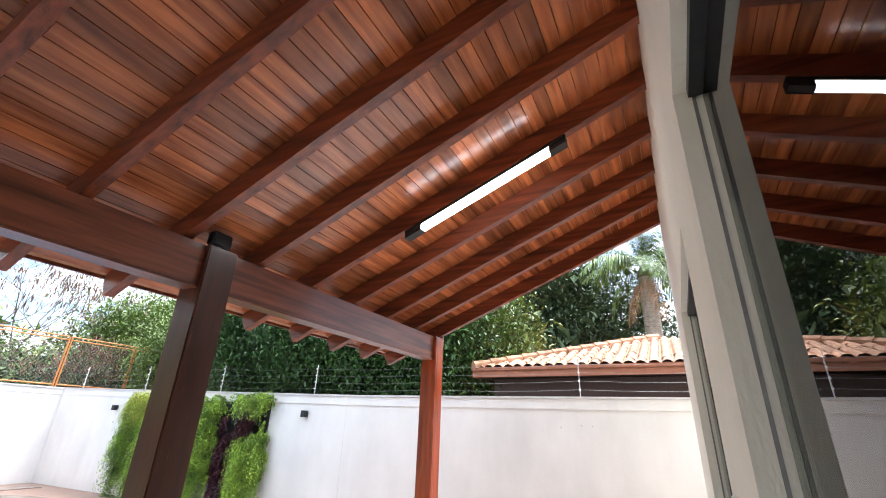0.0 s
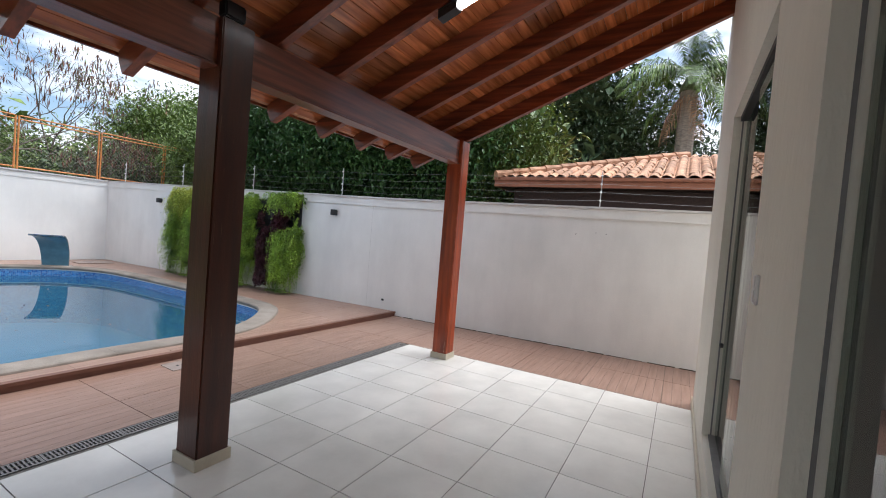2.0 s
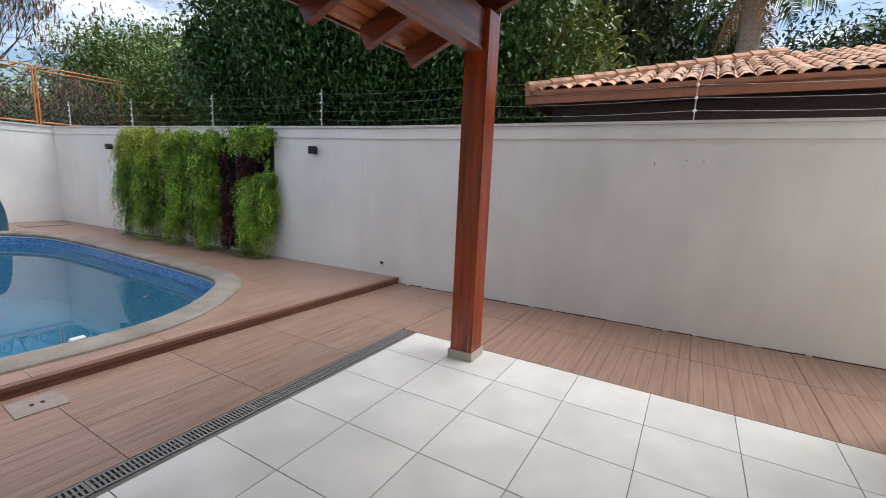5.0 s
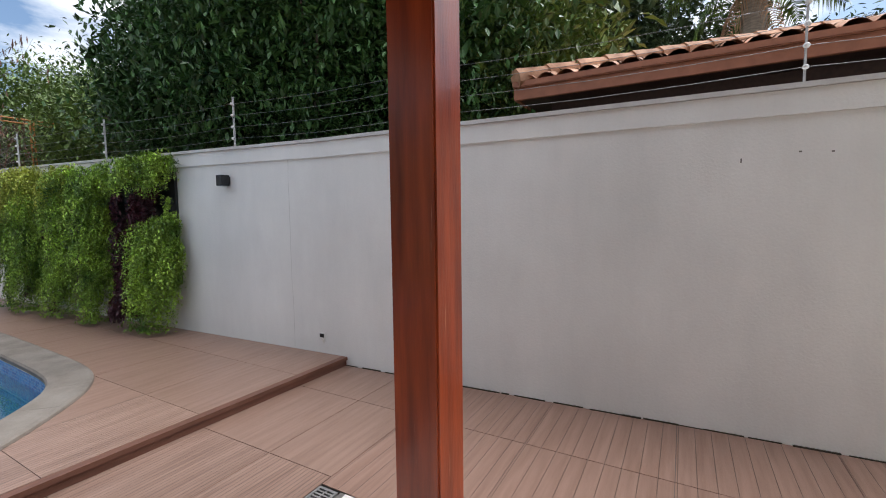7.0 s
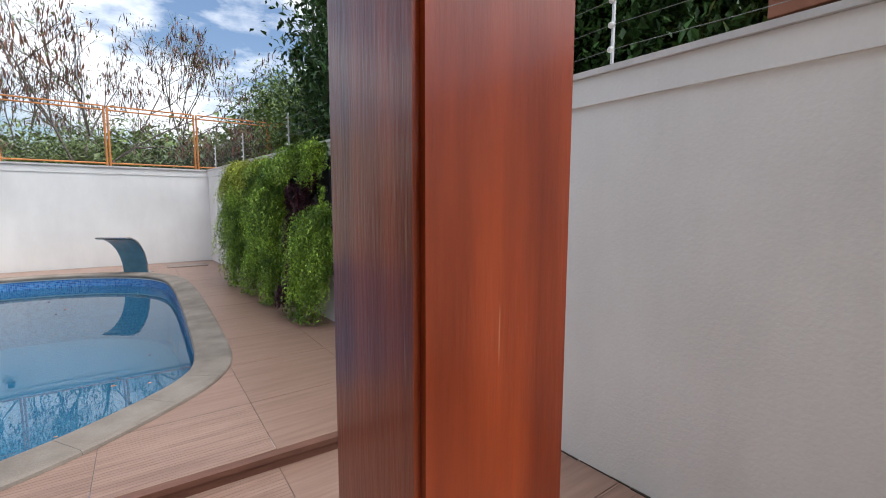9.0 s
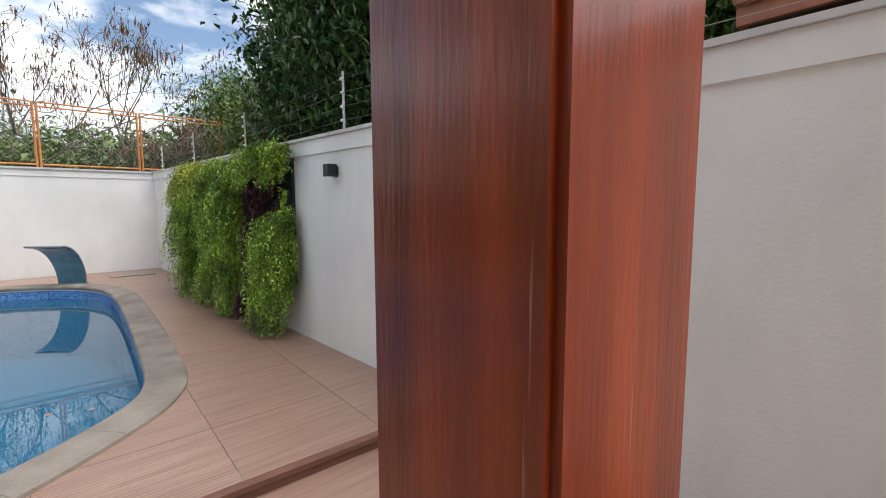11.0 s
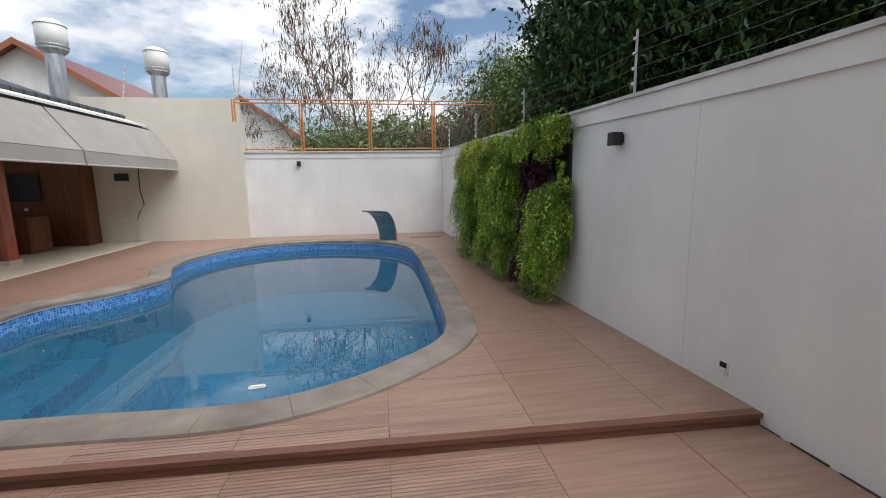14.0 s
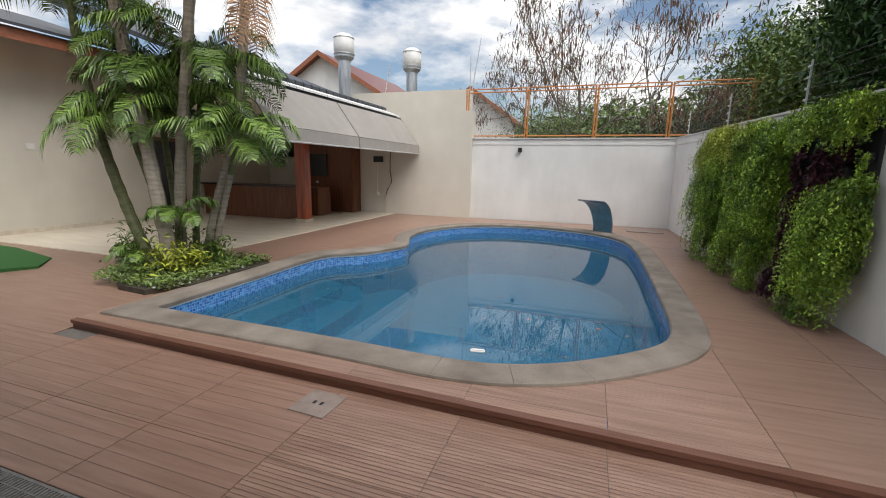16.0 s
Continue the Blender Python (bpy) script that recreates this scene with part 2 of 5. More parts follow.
M_PURPLE = mat("purple_leaf", (0.045, 0.012, 0.02), 0.5, 0.3, 3, island=0.5, hue=(0.08, 0.02, 0.03))
M_PALM = mat("palm_leaf", (0.06, 0.13, 0.022), 0.36, 0.3, 2, island=0.55, hue=(0.14, 0.22, 0.04))
M_DRY = mat("dry_palm_leaf", (0.33, 0.19, 0.10), 0.7, 0.3, 3, island=0.3)
M_TRUNK = mat("ringed_palm_trunk", (0.27, 0.235, 0.19), 0.8, 0.3, 6, 0.4, 25, stretch=(1, 1, 4), fine=0.2)
M_GTRUNK = mat("green_palm_trunk", (0.10, 0.11, 0.045), 0.7, 0.3, 6, 0.3, 25, stretch=(1, 1, 4), fine=0.2)
M_BARK = mat("grey_bark", (0.13, 0.105, 0.085), 0.9, 0.3, 8, 0.5, 30, stretch=(3, 3, 0.6))
M_POD = mat("dry_seed_pod", (0.14, 0.06, 0.035), 0.7, 0.3, 5, island=0.5)
M_PLASTIC = mat("white_plastic", (0.72, 0.71, 0.68), 0.4, 0.03, 10)
M_SOIL = mat("dark_soil", (0.05, 0.04, 0.028), 0.95, 0.35, 15, 0.6, 60)
M_TURF = mat("green_turf", (0.025, 0.11, 0.02), 0.85, 0.25, 40, 0.6, 300, fine=0.25)
M_GROUND = mat("dry_ground", (0.16, 0.13, 0.09), 0.95, 0.3, 0.6, 0.4, 8)
M_WHITEHOUSE = mat("white_house_paint", (0.72, 0.71, 0.69), 0.85, 0.05, 2, 0.1, 40, stain=0.1)
M_LID = mat("stone_lid", (0.27, 0.215, 0.185), 0.6, 0.15, 10, 0.2, 80)


def mosaic(name, cell, cols, grout):
    """Small square glass tiles with random blues and pale joints."""
    m = mat(name, cols[0], 0.2, 0.1, 3)
    nt = m.node_tree
    link = nt.links.new
    b = nt.nodes["Principled BSDF"]
    tc = nt.nodes.new("ShaderNodeTexCoord")
    uvm = nt.nodes.new("ShaderNodeMapping")
    uvm.inputs["Scale"].default_value = (1 / cell, 1 / cell, 1 / cell)
    link(tc.outputs["UV"], uvm.inputs["Vector"])
    fl = nt.nodes.new("ShaderNodeVectorMath")
    fl.operation = "FLOOR"
    link(uvm.outputs["Vector"], fl.inputs[0])
    wn = nt.nodes.new("ShaderNodeTexWhiteNoise")
    wn.noise_dimensions = "2D"
    link(fl.outputs["Vector"], wn.inputs["Vector"])
    rp = nt.nodes.new("ShaderNodeValToRGB")
    rp.color_ramp.interpolation = "CONSTANT"
    els = rp.color_ramp.elements
    els[0].color = (*cols[0], 1)
    els[1].position, els[1].color = 0.34, (*cols[1], 1)
    e = els.new(0.68)
    e.color = (*cols[2], 1)
    link(wn.outputs["Value"], rp.inputs["Fac"])
    fr = nt.nodes.new("ShaderNodeVectorMath")
    fr.operation = "FRACTION"
    link(uvm.outputs["Vector"], fr.inputs[0])
    sp = nt.nodes.new("ShaderNodeSeparateXYZ")
    link(fr.outputs["Vector"], sp.inputs["Vector"])
    mins = []
    for ax in ("X", "Y"):
        pg = nt.nodes.new("ShaderNodeMath")
        pg.operation = "PINGPONG"
        pg.inputs[1].default_value = 0.5
        link(sp.outputs[ax], pg.inputs[0])
        mins.append(pg.outputs["Value"])
    mn = nt.nodes.new("ShaderNodeMath")
    mn.operation = "MINIMUM"
    link(mins[0], mn.inputs[0])
    link(mins[1], mn.inputs[1])
    gt = nt.nodes.new("ShaderNodeMath")
    gt.operation = "GREATER_THAN"
    gt.inputs[1].default_value = 0.055
    link(mn.outputs["Value"], gt.inputs[0])
    mx = nt.nodes.new("ShaderNodeMix")
    mx.data_type = "RGBA"
    mx.inputs["A"].default_value = (*grout, 1)
    link(gt.outputs["Value"], mx.inputs["Factor"])
    link(rp.outputs["Color"], mx.inputs["B"])
    link(mx.outputs["Result"], b.inputs["Base Color"])
    return m


M_MOSAIC = mosaic("blue_mosaic", 0.035, ((0.012, 0.10, 0.36), (0.03, 0.19, 0.52), (0.08, 0.28, 0.62)), (0.32, 0.44, 0.58))
M_POOLFLOOR = mosaic("pale_blue_mosaic", 0.05, ((0.025, 0.19, 0.36), (0.045, 0.24, 0.42), (0.07, 0.29, 0.47)), (0.18, 0.40, 0.52))


def water_mat():
    m = bpy.data.materials.new("pool_water")
    m.use_nodes = True
    nt = m.node_tree
    nt.nodes.clear()
    link = nt.links.new
    out = nt.nodes.new("ShaderNodeOutputMaterial")
    mix = nt.nodes.new("ShaderNodeMixShader")
    tr = nt.nodes.new("ShaderNodeBsdfTransparent")
    tr.inputs["Color"].default_value = (0.36, 0.72, 0.84, 1)
    gl = nt.nodes.new("ShaderNodeBsdfGlossy")
    gl.inputs["Roughness"].default_value = 0.0
    fr = nt.nodes.new("ShaderNodeFresnel")
    fr.inputs["IOR"].default_value = 1.7
    no = nt.nodes.new("ShaderNodeTexNoise")
    no.inputs["Scale"].default_value, no.inputs["Detail"].default_value = 2.2, 3
    tc = nt.nodes.new("ShaderNodeTexCoord")
    bp = nt.nodes.new("ShaderNodeBump")
    bp.inputs["Strength"].default_value, bp.inputs["Distance"].default_value = 0.008, 0.02
    link(tc.outputs["Object"], no.inputs["Vector"])
    link(no.outputs["Fac"], bp.inputs["Height"])
    link(bp.outputs["Normal"], gl.inputs["Normal"])
    link(fr.outputs["Fac"], mix.inputs["Fac"])
    murk = nt.nodes.new("ShaderNodeBsdfDiffuse")
    murk.inputs["Color"].default_value = (0.11, 0.39, 0.52, 1)
    body = nt.nodes.new("ShaderNodeMixShader")
    body.inputs["Fac"].default_value = 0.19
    link(tr.outputs["BSDF"], body.inputs[1])
    link(murk.outputs["BSDF"], body.inputs[2])
    link(body.outputs["Shader"], mix.inputs[1])
    link(gl.outputs["BSDF"], mix.inputs[2])
    link(mix.outputs["Shader"], out.inputs["Surface"])
    return m


def glass_mat():
    m = bpy.data.materials.new("green_tinted_glass")
    m.use_nodes = True
    nt = m.node_tree
    nt.nodes.clear()
    link = nt.links.new
    out = nt.nodes.new("ShaderNodeOutputMaterial")
    mix = nt.nodes.new("ShaderNodeMixShader")
    tr = nt.nodes.new("ShaderNodeBsdfTransparent")
    tr.inputs["Color"].default_value = (0.62, 0.72, 0.66, 1)
    gl = nt.nodes.new("ShaderNodeBsdfGlossy")
    gl.inputs["Roughness"].default_value = 0.0
    fr = nt.nodes.new("ShaderNodeFresnel")
    fr.inputs["IOR"].default_value = 2.2
    link(fr.outputs["Fac"], mix.inputs["Fac"])
    link(tr.outputs["BSDF"], mix.inputs[1])
    link(gl.outputs["BSDF"], mix.inputs[2])
    link(mix.outputs["Shader"], out.inputs["Surface"])
    return m


def glow(name, col, strength):
    m = bpy.data.materials.new(name)
    m.use_nodes = True
    b = m.node_tree.nodes["Principled BSDF"]
    b.inputs["Base Color"].default_value = (0.9, 0.9, 0.9, 1)
    b.inputs["Emission Color"].default_value, b.inputs["Emission Strength"].default_value = (*col, 1), strength
    return m


M_WATER = water_mat()
M_GLASS = glass_mat()
M_TUBE = glow("led_tube", (1.0, 0.98, 0.92), 7.0)

# ---- mesh helpers ----


def from_bm(name, bm, material, smooth=False):
    me = bpy.data.meshes.new(name)
    bm.to_mesh(me)
    bm.free()
    me.materials.append(material)
    if smooth:
        for p in me.polygons:
            p.use_smooth = True
    return me


def part(name, bm, material, parent=None, label="", smooth=False):
    """Links a bmesh (or ready mesh) as one mesh object, under a thing when a parent is given."""
    me = bm if isinstance(bm, bpy.types.Mesh) else from_bm(name, bm, material, smooth)
    ob = new(name, me)
    if parent:
        ob.parent = parent
    if label:
        ob["label"] = label
    return ob


def thing(name, label, category, group="", at=(0, 0, 0), rz=0.0):
    ob = new(name)
    ob.matrix_world = pose(*at, 0, 0, rz)
    return tagged(ob, label, category, group)


def box(x0, x1, y0, y1, z0, z1, bevel=0.0, bm=None):
    bm = bm or bmesh.new()
    vs = [bm.verts.new(c) for c in ((x0, y0, z0), (x1, y0, z0), (x1, y1, z0), (x0, y1, z0), (x0, y0, z1), (x1, y0, z1), (x1, y1, z1), (x0, y1, z1))]
    fs = [bm.faces.new([vs[i] for i in q]) for q in ((3, 2, 1, 0), (4, 5, 6, 7), (0, 1, 5, 4), (1, 2, 6, 5), (2, 3, 7, 6), (3, 0, 4, 7))]
    if bevel:
        es = {e for f in fs for e in f.edges}
        bmesh.ops.bevel(bm, geom=list(es), offset=bevel, segments=2, affect="EDGES")
    return bm


def prism(profile, axis, a, b, bm=None):
    """Extrudes a closed 2D profile along x, y or z from a to b."""
    bm = bm or bmesh.new()

    def at(u, v, w):
        return {"x": (w, u, v), "y": (u, w, v), "z": (u, v, w)}[axis]
    lo = [bm.verts.new(at(u, v, a)) for u, v in profile]
    hi = [bm.verts.new(at(u, v, b)) for u, v in profile]
    n = len(profile)
    bm.faces.new(lo)
    bm.faces.new(hi[::-1])
    for i in range(n):
        bm.faces.new((lo[i], hi[i], hi[(i + 1) % n], lo[(i + 1) % n]))
    bmesh.ops.recalc_face_normals(bm, faces=bm.faces[:])
    return bm


def tube(points, radii, sides=8, bm=None, cap=True):
    """A tapered round bar along a polyline."""
    bm = bm or bmesh.new()
    rings = []
    pts = [Vector(p) for p in points]
    for i, p in enumerate(pts):
        d = (pts[min(i + 1, len(pts) - 1)] - pts[max(i - 1, 0)]).normalized()
        u = d.cross(Vector((0.31, 0.17, 0.93)) if abs(d.z) < 0.9 else Vector((1, 0, 0))).normalized()
        v = d.cross(u)
        r = radii[i] if isinstance(radii, (list, tuple)) else radii
        rings.append([bm.verts.new(p + r * (math.cos(2 * math.pi * k / sides) * u + math.sin(2 * math.pi * k / sides) * v)) for k in range(sides)])
    for a, b in zip(rings, rings[1:]):
        for k in range(sides):
            bm.faces.new((a[k], a[(k + 1) % sides], b[(k + 1) % sides], b[k]))
    if cap:
        bm.faces.new(rings[0][::-1])
        bm.faces.new(rings[-1])
    return bm


def lathe(profile, sides=24, bm=None, centre=(0, 0)):
    bm = bm or bmesh.new()
    rings = [[bm.verts.new((centre[0] + r * math.cos(2 * math.pi * k / sides), centre[1] + r * math.sin(2 * math.pi * k / sides), z)) for k in range(sides)] for r, z in profile]
    for a, b in zip(rings, rings[1:]):
        for k in range(sides):
            bm.faces.new((a[k], a[(k + 1) % sides], b[(k + 1) % sides], b[k]))
    bm.faces.new(rings[0][::-1])
    bm.faces.new(rings[-1])
    return bm


def pydata(name, verts, faces, material, smooth=False):
    me = bpy.data.meshes.new(name)
    me.from_pydata([tuple(v) for v in verts], [], [tuple(f) for f in faces])
    me.materials.append(material)
    me.update()
    return me


def setting(name, bm, material, label, category, smooth=False):
    return tagged(part(name, bm, material, None, "", smooth), label, category, kind="structure")


def wall_x(y):
    """The garden wall's face: it runs slightly askew of the house."""
    return 5.399 - 0.0534 * y


WALL_YAW = math.degrees(math.atan(0.0534))
YB = 13.93


def on_wall(y, z, out=0.0):
    """A pose on the garden wall's face: local x along the wall away from the house, local y out of the wall."""
    return pose(wall_x(y) - out, y, z, 0, 0, 90 + WALL_YAW)

# ---- large structure ----
POOL = [(-2.06, 3.44), (0.3, 3.42), (1.4, 3.38), (1.95, 3.46), (2.45, 3.7), (2.95, 4.1), (3.25, 4.45), (3.4, 4.9), (3.45, 5.8), (3.48, 7.5), (3.46, 9.6), (3.3, 10.9), (2.75, 11.8), (1.8, 12.35), (0.7, 12.5), (-0.35, 12.2), (-1.15, 11.4), (-1.52, 10.3), (-1.45, 9.3), (-1.12, 8.4), (-1.18, 7.9), (-1.5, 7.25), (-2.04, 6.6), (-2.06, 5.0)]


def smooth_loop(pts, corners, steps=6):
    out = []
    n = len(pts)
    for i in range(n):
        p0, p1, p2, p3 = (Vector(pts[j % n]) for j in (i - 1, i, i + 1, i + 2))
        if i in corners:
            p0 = p1
        if (i + 1) % n in corners:
            p3 = p2
        for k in range(steps):
            t = k / steps
            out.append(0.5 * ((2 * p1) + (p2 - p0) * t + (2 * p0 - 5 * p1 + 4 * p2 - p3) * t * t + (3 * p1 - p0 - 3 * p2 + p3) * t ** 3))
    return out


def offset_loop(loop, d):
    out = []
    n = len(loop)
    for i in range(n):
        a, b, c = loop[i - 1], loop[i], loop[(i + 1) % n]
        n1 = Vector((b - a).yx).normalized()
        n2 = Vector((c - b).yx).normalized()
        n1.y, n2.y = -n1.y, -n2.y
        m = n1 + n2
        m = m / max(0.5, m.dot(n1)) if m.length > 1e-6 else n1
        out.append(b + m * d)
    return out


POOL_IN = smooth_loop(POOL, {0})
POOL_MID = offset_loop(POOL_IN, 0.12)
POOL_OUT = offset_loop(POOL_IN, 0.325)


def inside(p, loop):
    x, y = p
    c = False
    for i in range(len(loop)):
        (x1, y1), (x2, y2) = loop[i - 1], loop[i]
        if (y1 > y) != (y2 > y) and x < (x2 - x1) * (y - y1) / (y2 - y1) + x1:
            c = not c
    return c


# ground: one sheet to the horizon with the lot cut out for the pool
gb = bmesh.new()
far, hx0, hx1, hy0, hy1, gz = 900, -3.2, 4.2, 2.85, 13.4, -0.13
for x0, x1, y0, y1 in ((-far, far, -far, hy0), (-far, far, hy1, far), (-far, hx0, hy0, hy1), (hx1, far, hy0, hy1)):
    gb.faces.new([gb.verts.new((x, y, gz)) for x, y in ((x0, y0), (x1, y0), (x1, y1), (x0, y1))])
setting("ground", gb, M_GROUND, "dry bare ground around the garden walls", "ground")

# veranda slab under the white tiles
setting("floor_slab", box(-6.5, 3.57, -6.5, 1.24, -0.12, -0.006), M_GROUT, "dark grout bed under the white veranda tiles", "floor")
# drain channel
setting("drain_channel", box(-6.5, 3.57, 1.245, 1.395, -0.12, -0.035), M_DARK, "dark drain channel under the grating", "drain")
# lower deck bed
setting("deck_bed_lower", box(-11, 6.2, 1.4, 2.95, -0.12, -0.005), M_GROUT, "dark joint bed of the lower deck", "floor")
setting("deck_bed_side", box(3.575, 6.4, -9, 1.395, -0.12, -0.005), M_GROUT, "dark joint bed of the side passage deck", "floor")


def ring_mesh(inner, outer, z):
    bm = bmesh.new()
    vi = [bm.verts.new((*p, z)) for p in inner]
    vo = [bm.verts.new((*p, z)) for p in outer]
    n = len(inner)
    for i in range(n):
        bm.faces.new((vi[i], vo[i], vo[(i + 1) % n], vi[(i + 1) % n]))
    return bm


# upper deck bed: cells outside the pool
def deck_cells(x0, x1, y0, y1, z, step=0.1, gap=0.0):
    nx, ny = max(1, round((x1 - x0) / step)), max(1, round((y1 - y0) / step))
    vid, verts, faces = {}, [], []
    for i in range(nx):
        for j in range(ny):
            cx, cy = x0 + (i + 0.5) * (x1 - x0) / nx, y0 + (j + 0.5) * (y1 - y0) / ny
            if inside((cx, cy), POOL_MID):
                continue
            q = []
            for a, b in ((i, j), (i + 1, j), (i + 1, j + 1), (i, j + 1)):
                if (a, b) not in vid:
                    vid[a, b] = len(verts)
                    verts.append((x0 + a * (x1 - x0) / nx, y0 + b * (y1 - y0) / ny, z))
                q.append(vid[a, b])
            faces.append(q)
    return verts, faces


dv, df = deck_cells(-2.48, 6.0, 2.96, 13.9, 0.094)
setting("deck_bed_upper", pydata("deck_bed_upper", dv, df, M_GROUT), M_GROUT, "dark joint bed of the raised pool deck", "floor")
def step_y(x):
    return 2.77 - 0.027 * (x - 3.6)


def step_bar(a, b, z0, z1, x0=-2.48, x1=5.26):
    return prism([(x0, step_y(x0) + a), (x1, step_y(x1) + a), (x1, step_y(x1) + b), (x0, step_y(x0) + b)], "z", z0, z1)


setting("step_riser", step_bar(-0.022, 0.03, -0.12, 0.062), M_RISER, "dark brown riser of the pool deck step", "step")
setting("step_nosing", step_bar(-0.04, 0.028, 0.064, 0.0985), M_RISER, "dark brown rounded nosing of the pool deck step", "step")
# side deck rising gently towards the pavilion
sb = bmesh.new()
prof = [(2.735, 0.0), (4.6, 0.098), (13.9, 0.098), (13.9, -0.12), (2.735, -0.12)]
prism(prof, "x", -11, -2.505, sb)
setting("deck_bed_west", sb, M_DECK, "brown wood-look deck beside the palm bed", "floor")

# boundary walls
def cap_z(y):
    """Top of the garden wall: level along the house, rising gently towards the back corner."""
    return 2.462 + 0.0152 * max(0.0, y - 3.0)


def wall_run(o_in, o_out, low, high, bm):
    """A stretch of the garden wall between two heights given under its top (or None for the footing)."""
    ys = (-9.0, 3.0, YB + 0.2)
    rings = []
    for y in ys:
        zl = -0.12 if low is None else cap_z(y) + low
        zh = cap_z(y) + high
        rings.append([bm.verts.new(c) for c in ((wall_x(y) - o_in, y, zl), (wall_x(y) + o_out, y, zl), (wall_x(y) + o_out, y, zh), (wall_x(y) - o_in, y, zh))])
    for a, b in zip(rings, rings[1:]):
        for k in range(4):
            bm.faces.new((a[k], a[(k + 1) % 4], b[(k + 1) % 4], b[k]))
    bm.faces.new(rings[0])
    bm.faces.new(rings[-1][::-1])
    bmesh.ops.recalc_face_normals(bm, faces=bm.faces[:])
    return bm


wb = bmesh.new()
wall_run(0.0, 0.18, None, -0.165, wb)
wall_run(0.024, 0.18, -0.165, -0.002, wb)
wall_a = setting("wall_east", wb, M_WALL, "long white rendered garden wall with a projecting band", "wall")
setting("wall_cap_east", wall_run(0.05, 0.22, 0.0, 0.034, bmesh.new()), M_COPING, "thin pale stone cap on the garden wall", "wall cap")
setting("wall_band_north", box(-1.25, 4.7, YB - 0.016, YB - 0.001, 2.46, 2.62), M_WALL, "projecting band along the top of the back wall", "wall")
setting("wall_north", box(-1.25, 4.76, YB, YB + 0.2, -0.12, 2.62), M_WALL, "white rendered wall behind the pool", "wall")
setting("wall_north_outer", box(4.9, 14, YB + 0.02, YB + 0.2, -0.12, 2.5), M_WALL, "rendered wall beyond the garden", "wall")
setting("wall_cap_north", box(-1.25, 4.75, YB - 0.05, YB + 0.25, 2.622, 2.665), M_COPING, "thin pale stone cap on the back wall", "wall cap")
setting("wall_pavilion_end", box(-4.3, -1.252, YB - 0.14, YB + 0.3, -0.12, 3.5), M_CREAM, "tall cream rendered wall beside the pavilion", "wall")
setting("wall_pavilion_back", box(-14, -1.6, YB + 1.0, YB + 1.2, -0.12, 4.35), M_CREAM, "higher cream party wall behind the pavilion", "wall")

# house wall with the door openings
HY = -2.77


def house_wall():
    bm = bmesh.new()
    y0, y1 = HY - 0.24, HY
    box(1.95, 3.79, y0, y1, -0.1, 4.9, 0, bm)
    box(-0.8, 0.08, y0, y1, -0.1, 3.1, 0, bm)
    box(-6.5, -3.9, y0, y1, -0.1, 3.1, 0, bm)
    box(-6.5, 1.95, y0, y1, 3.1, 4.9, 0, bm)
    box(0.08, 1.95, y0, y1, 2.95, 3.1, 0, bm)
    box(0.08, 1.95, y0, y1, -0.1, 0.33, 0, bm)
    return bm


setting("wall_house", house_wall(), M_HOUSE, "cream textured house wall with tall door openings", "wall")
setting("wall_house_east", box(3.56, 3.8, -9, HY - 0.242, -0.1, 4.9), M_HOUSE, "cream textured side wall of the house", "wall")
setting("wall_house_inside", box(-6.5, 3.558, -6.6, -6.4, -0.1, 4.9), M_CREAM, "plain cream wall inside the house", "wall")
setting("ceiling_inside", box(-6.5, 3.558, -6.4, HY - 0.242, 3.3, 3.4), M_WALL, "plain white ceiling inside the house", "ceiling")
setting("wall_house_west", box(-6.75, -6.502, -6.6, HY, -0.1, 4.9), M_HOUSE, "plain cream wall at the end of the house", "wall")
setting("baseboard_house", box(0.09, 3.81, HY + 0.002, HY + 0.02, 0.0, 0.1, 0.004), M_BASE, "beige tiled skirting along the house wall", "baseboard")
setting("baseboard_house_pier", box(-0.8, 0.085, HY + 0.002, HY + 0.02, 0.0, 0.1, 0.004), M_BASE, "beige tiled skirting of the pier", "baseboard")


def glass_door(name, x0, x1, z0, z1, label):
    d = thing(name, label, "door")
    y = HY - 0.055
    part("door_frame", box(x0 + 0.002, x0 + 0.006, y - 0.014, y - 0.003, z0, z1), M_GRATE, d, "grey metal jamb")
    part("door_frame", box(x1 - 0.006, x1 - 0.002, y - 0.014, y - 0.003, z0, z1), M_GRATE, d)
    part("door_track", box(x0 + 0.017, x1 - 0.017, y - 0.045, y + 0.01, z0, z0 + 0.018), M_GRATE, d)
    part("door_head", box(x0 + 0.017, x1 - 0.017, y - 0.045, y + 0.01, z1 - 0.04, z1), M_BLACK, d)
    w = (x1 - x0 - 0.034) / 2
    for i in range(2):
        g = part("pane", box(x0 + 0.017 + i * w, x0 + 0.017 + (i + 1) * w + 0.02 * (1 - i), y - 0.012 - 0.03 * i, y - 0.004 - 0.03 * i, z0 + 0.03, z1 - 0.05), M_GLASS, d, "green tinted glass pane")
        g.visible_shadow = False
    part("lock", lathe([(0.012, 0), (0.018, 0.006), (0.018, 0.02), (0.008, 0.026)], 12), M_BLACK, d, "small black lock").matrix_world = pose(x1 - 0.35, y - 0.003, 1.15, -90)
    d["kind"] = "structure"
    return d


doors = [glass_door("door_1", 0.08, 1.95, 0.331, 2.95, "frameless green glass sliding door above a low sill"), glass_door("door_2", -3.9, -0.8, 0.0, 3.1, "wide green glass sliding door in a dark frame")]
SKEW = Matrix.Translation((2.6, HY, 0)) @ Matrix.Rotation(0.0, 4, "Z") @ Matrix.Translation((-2.6, -HY, 0))
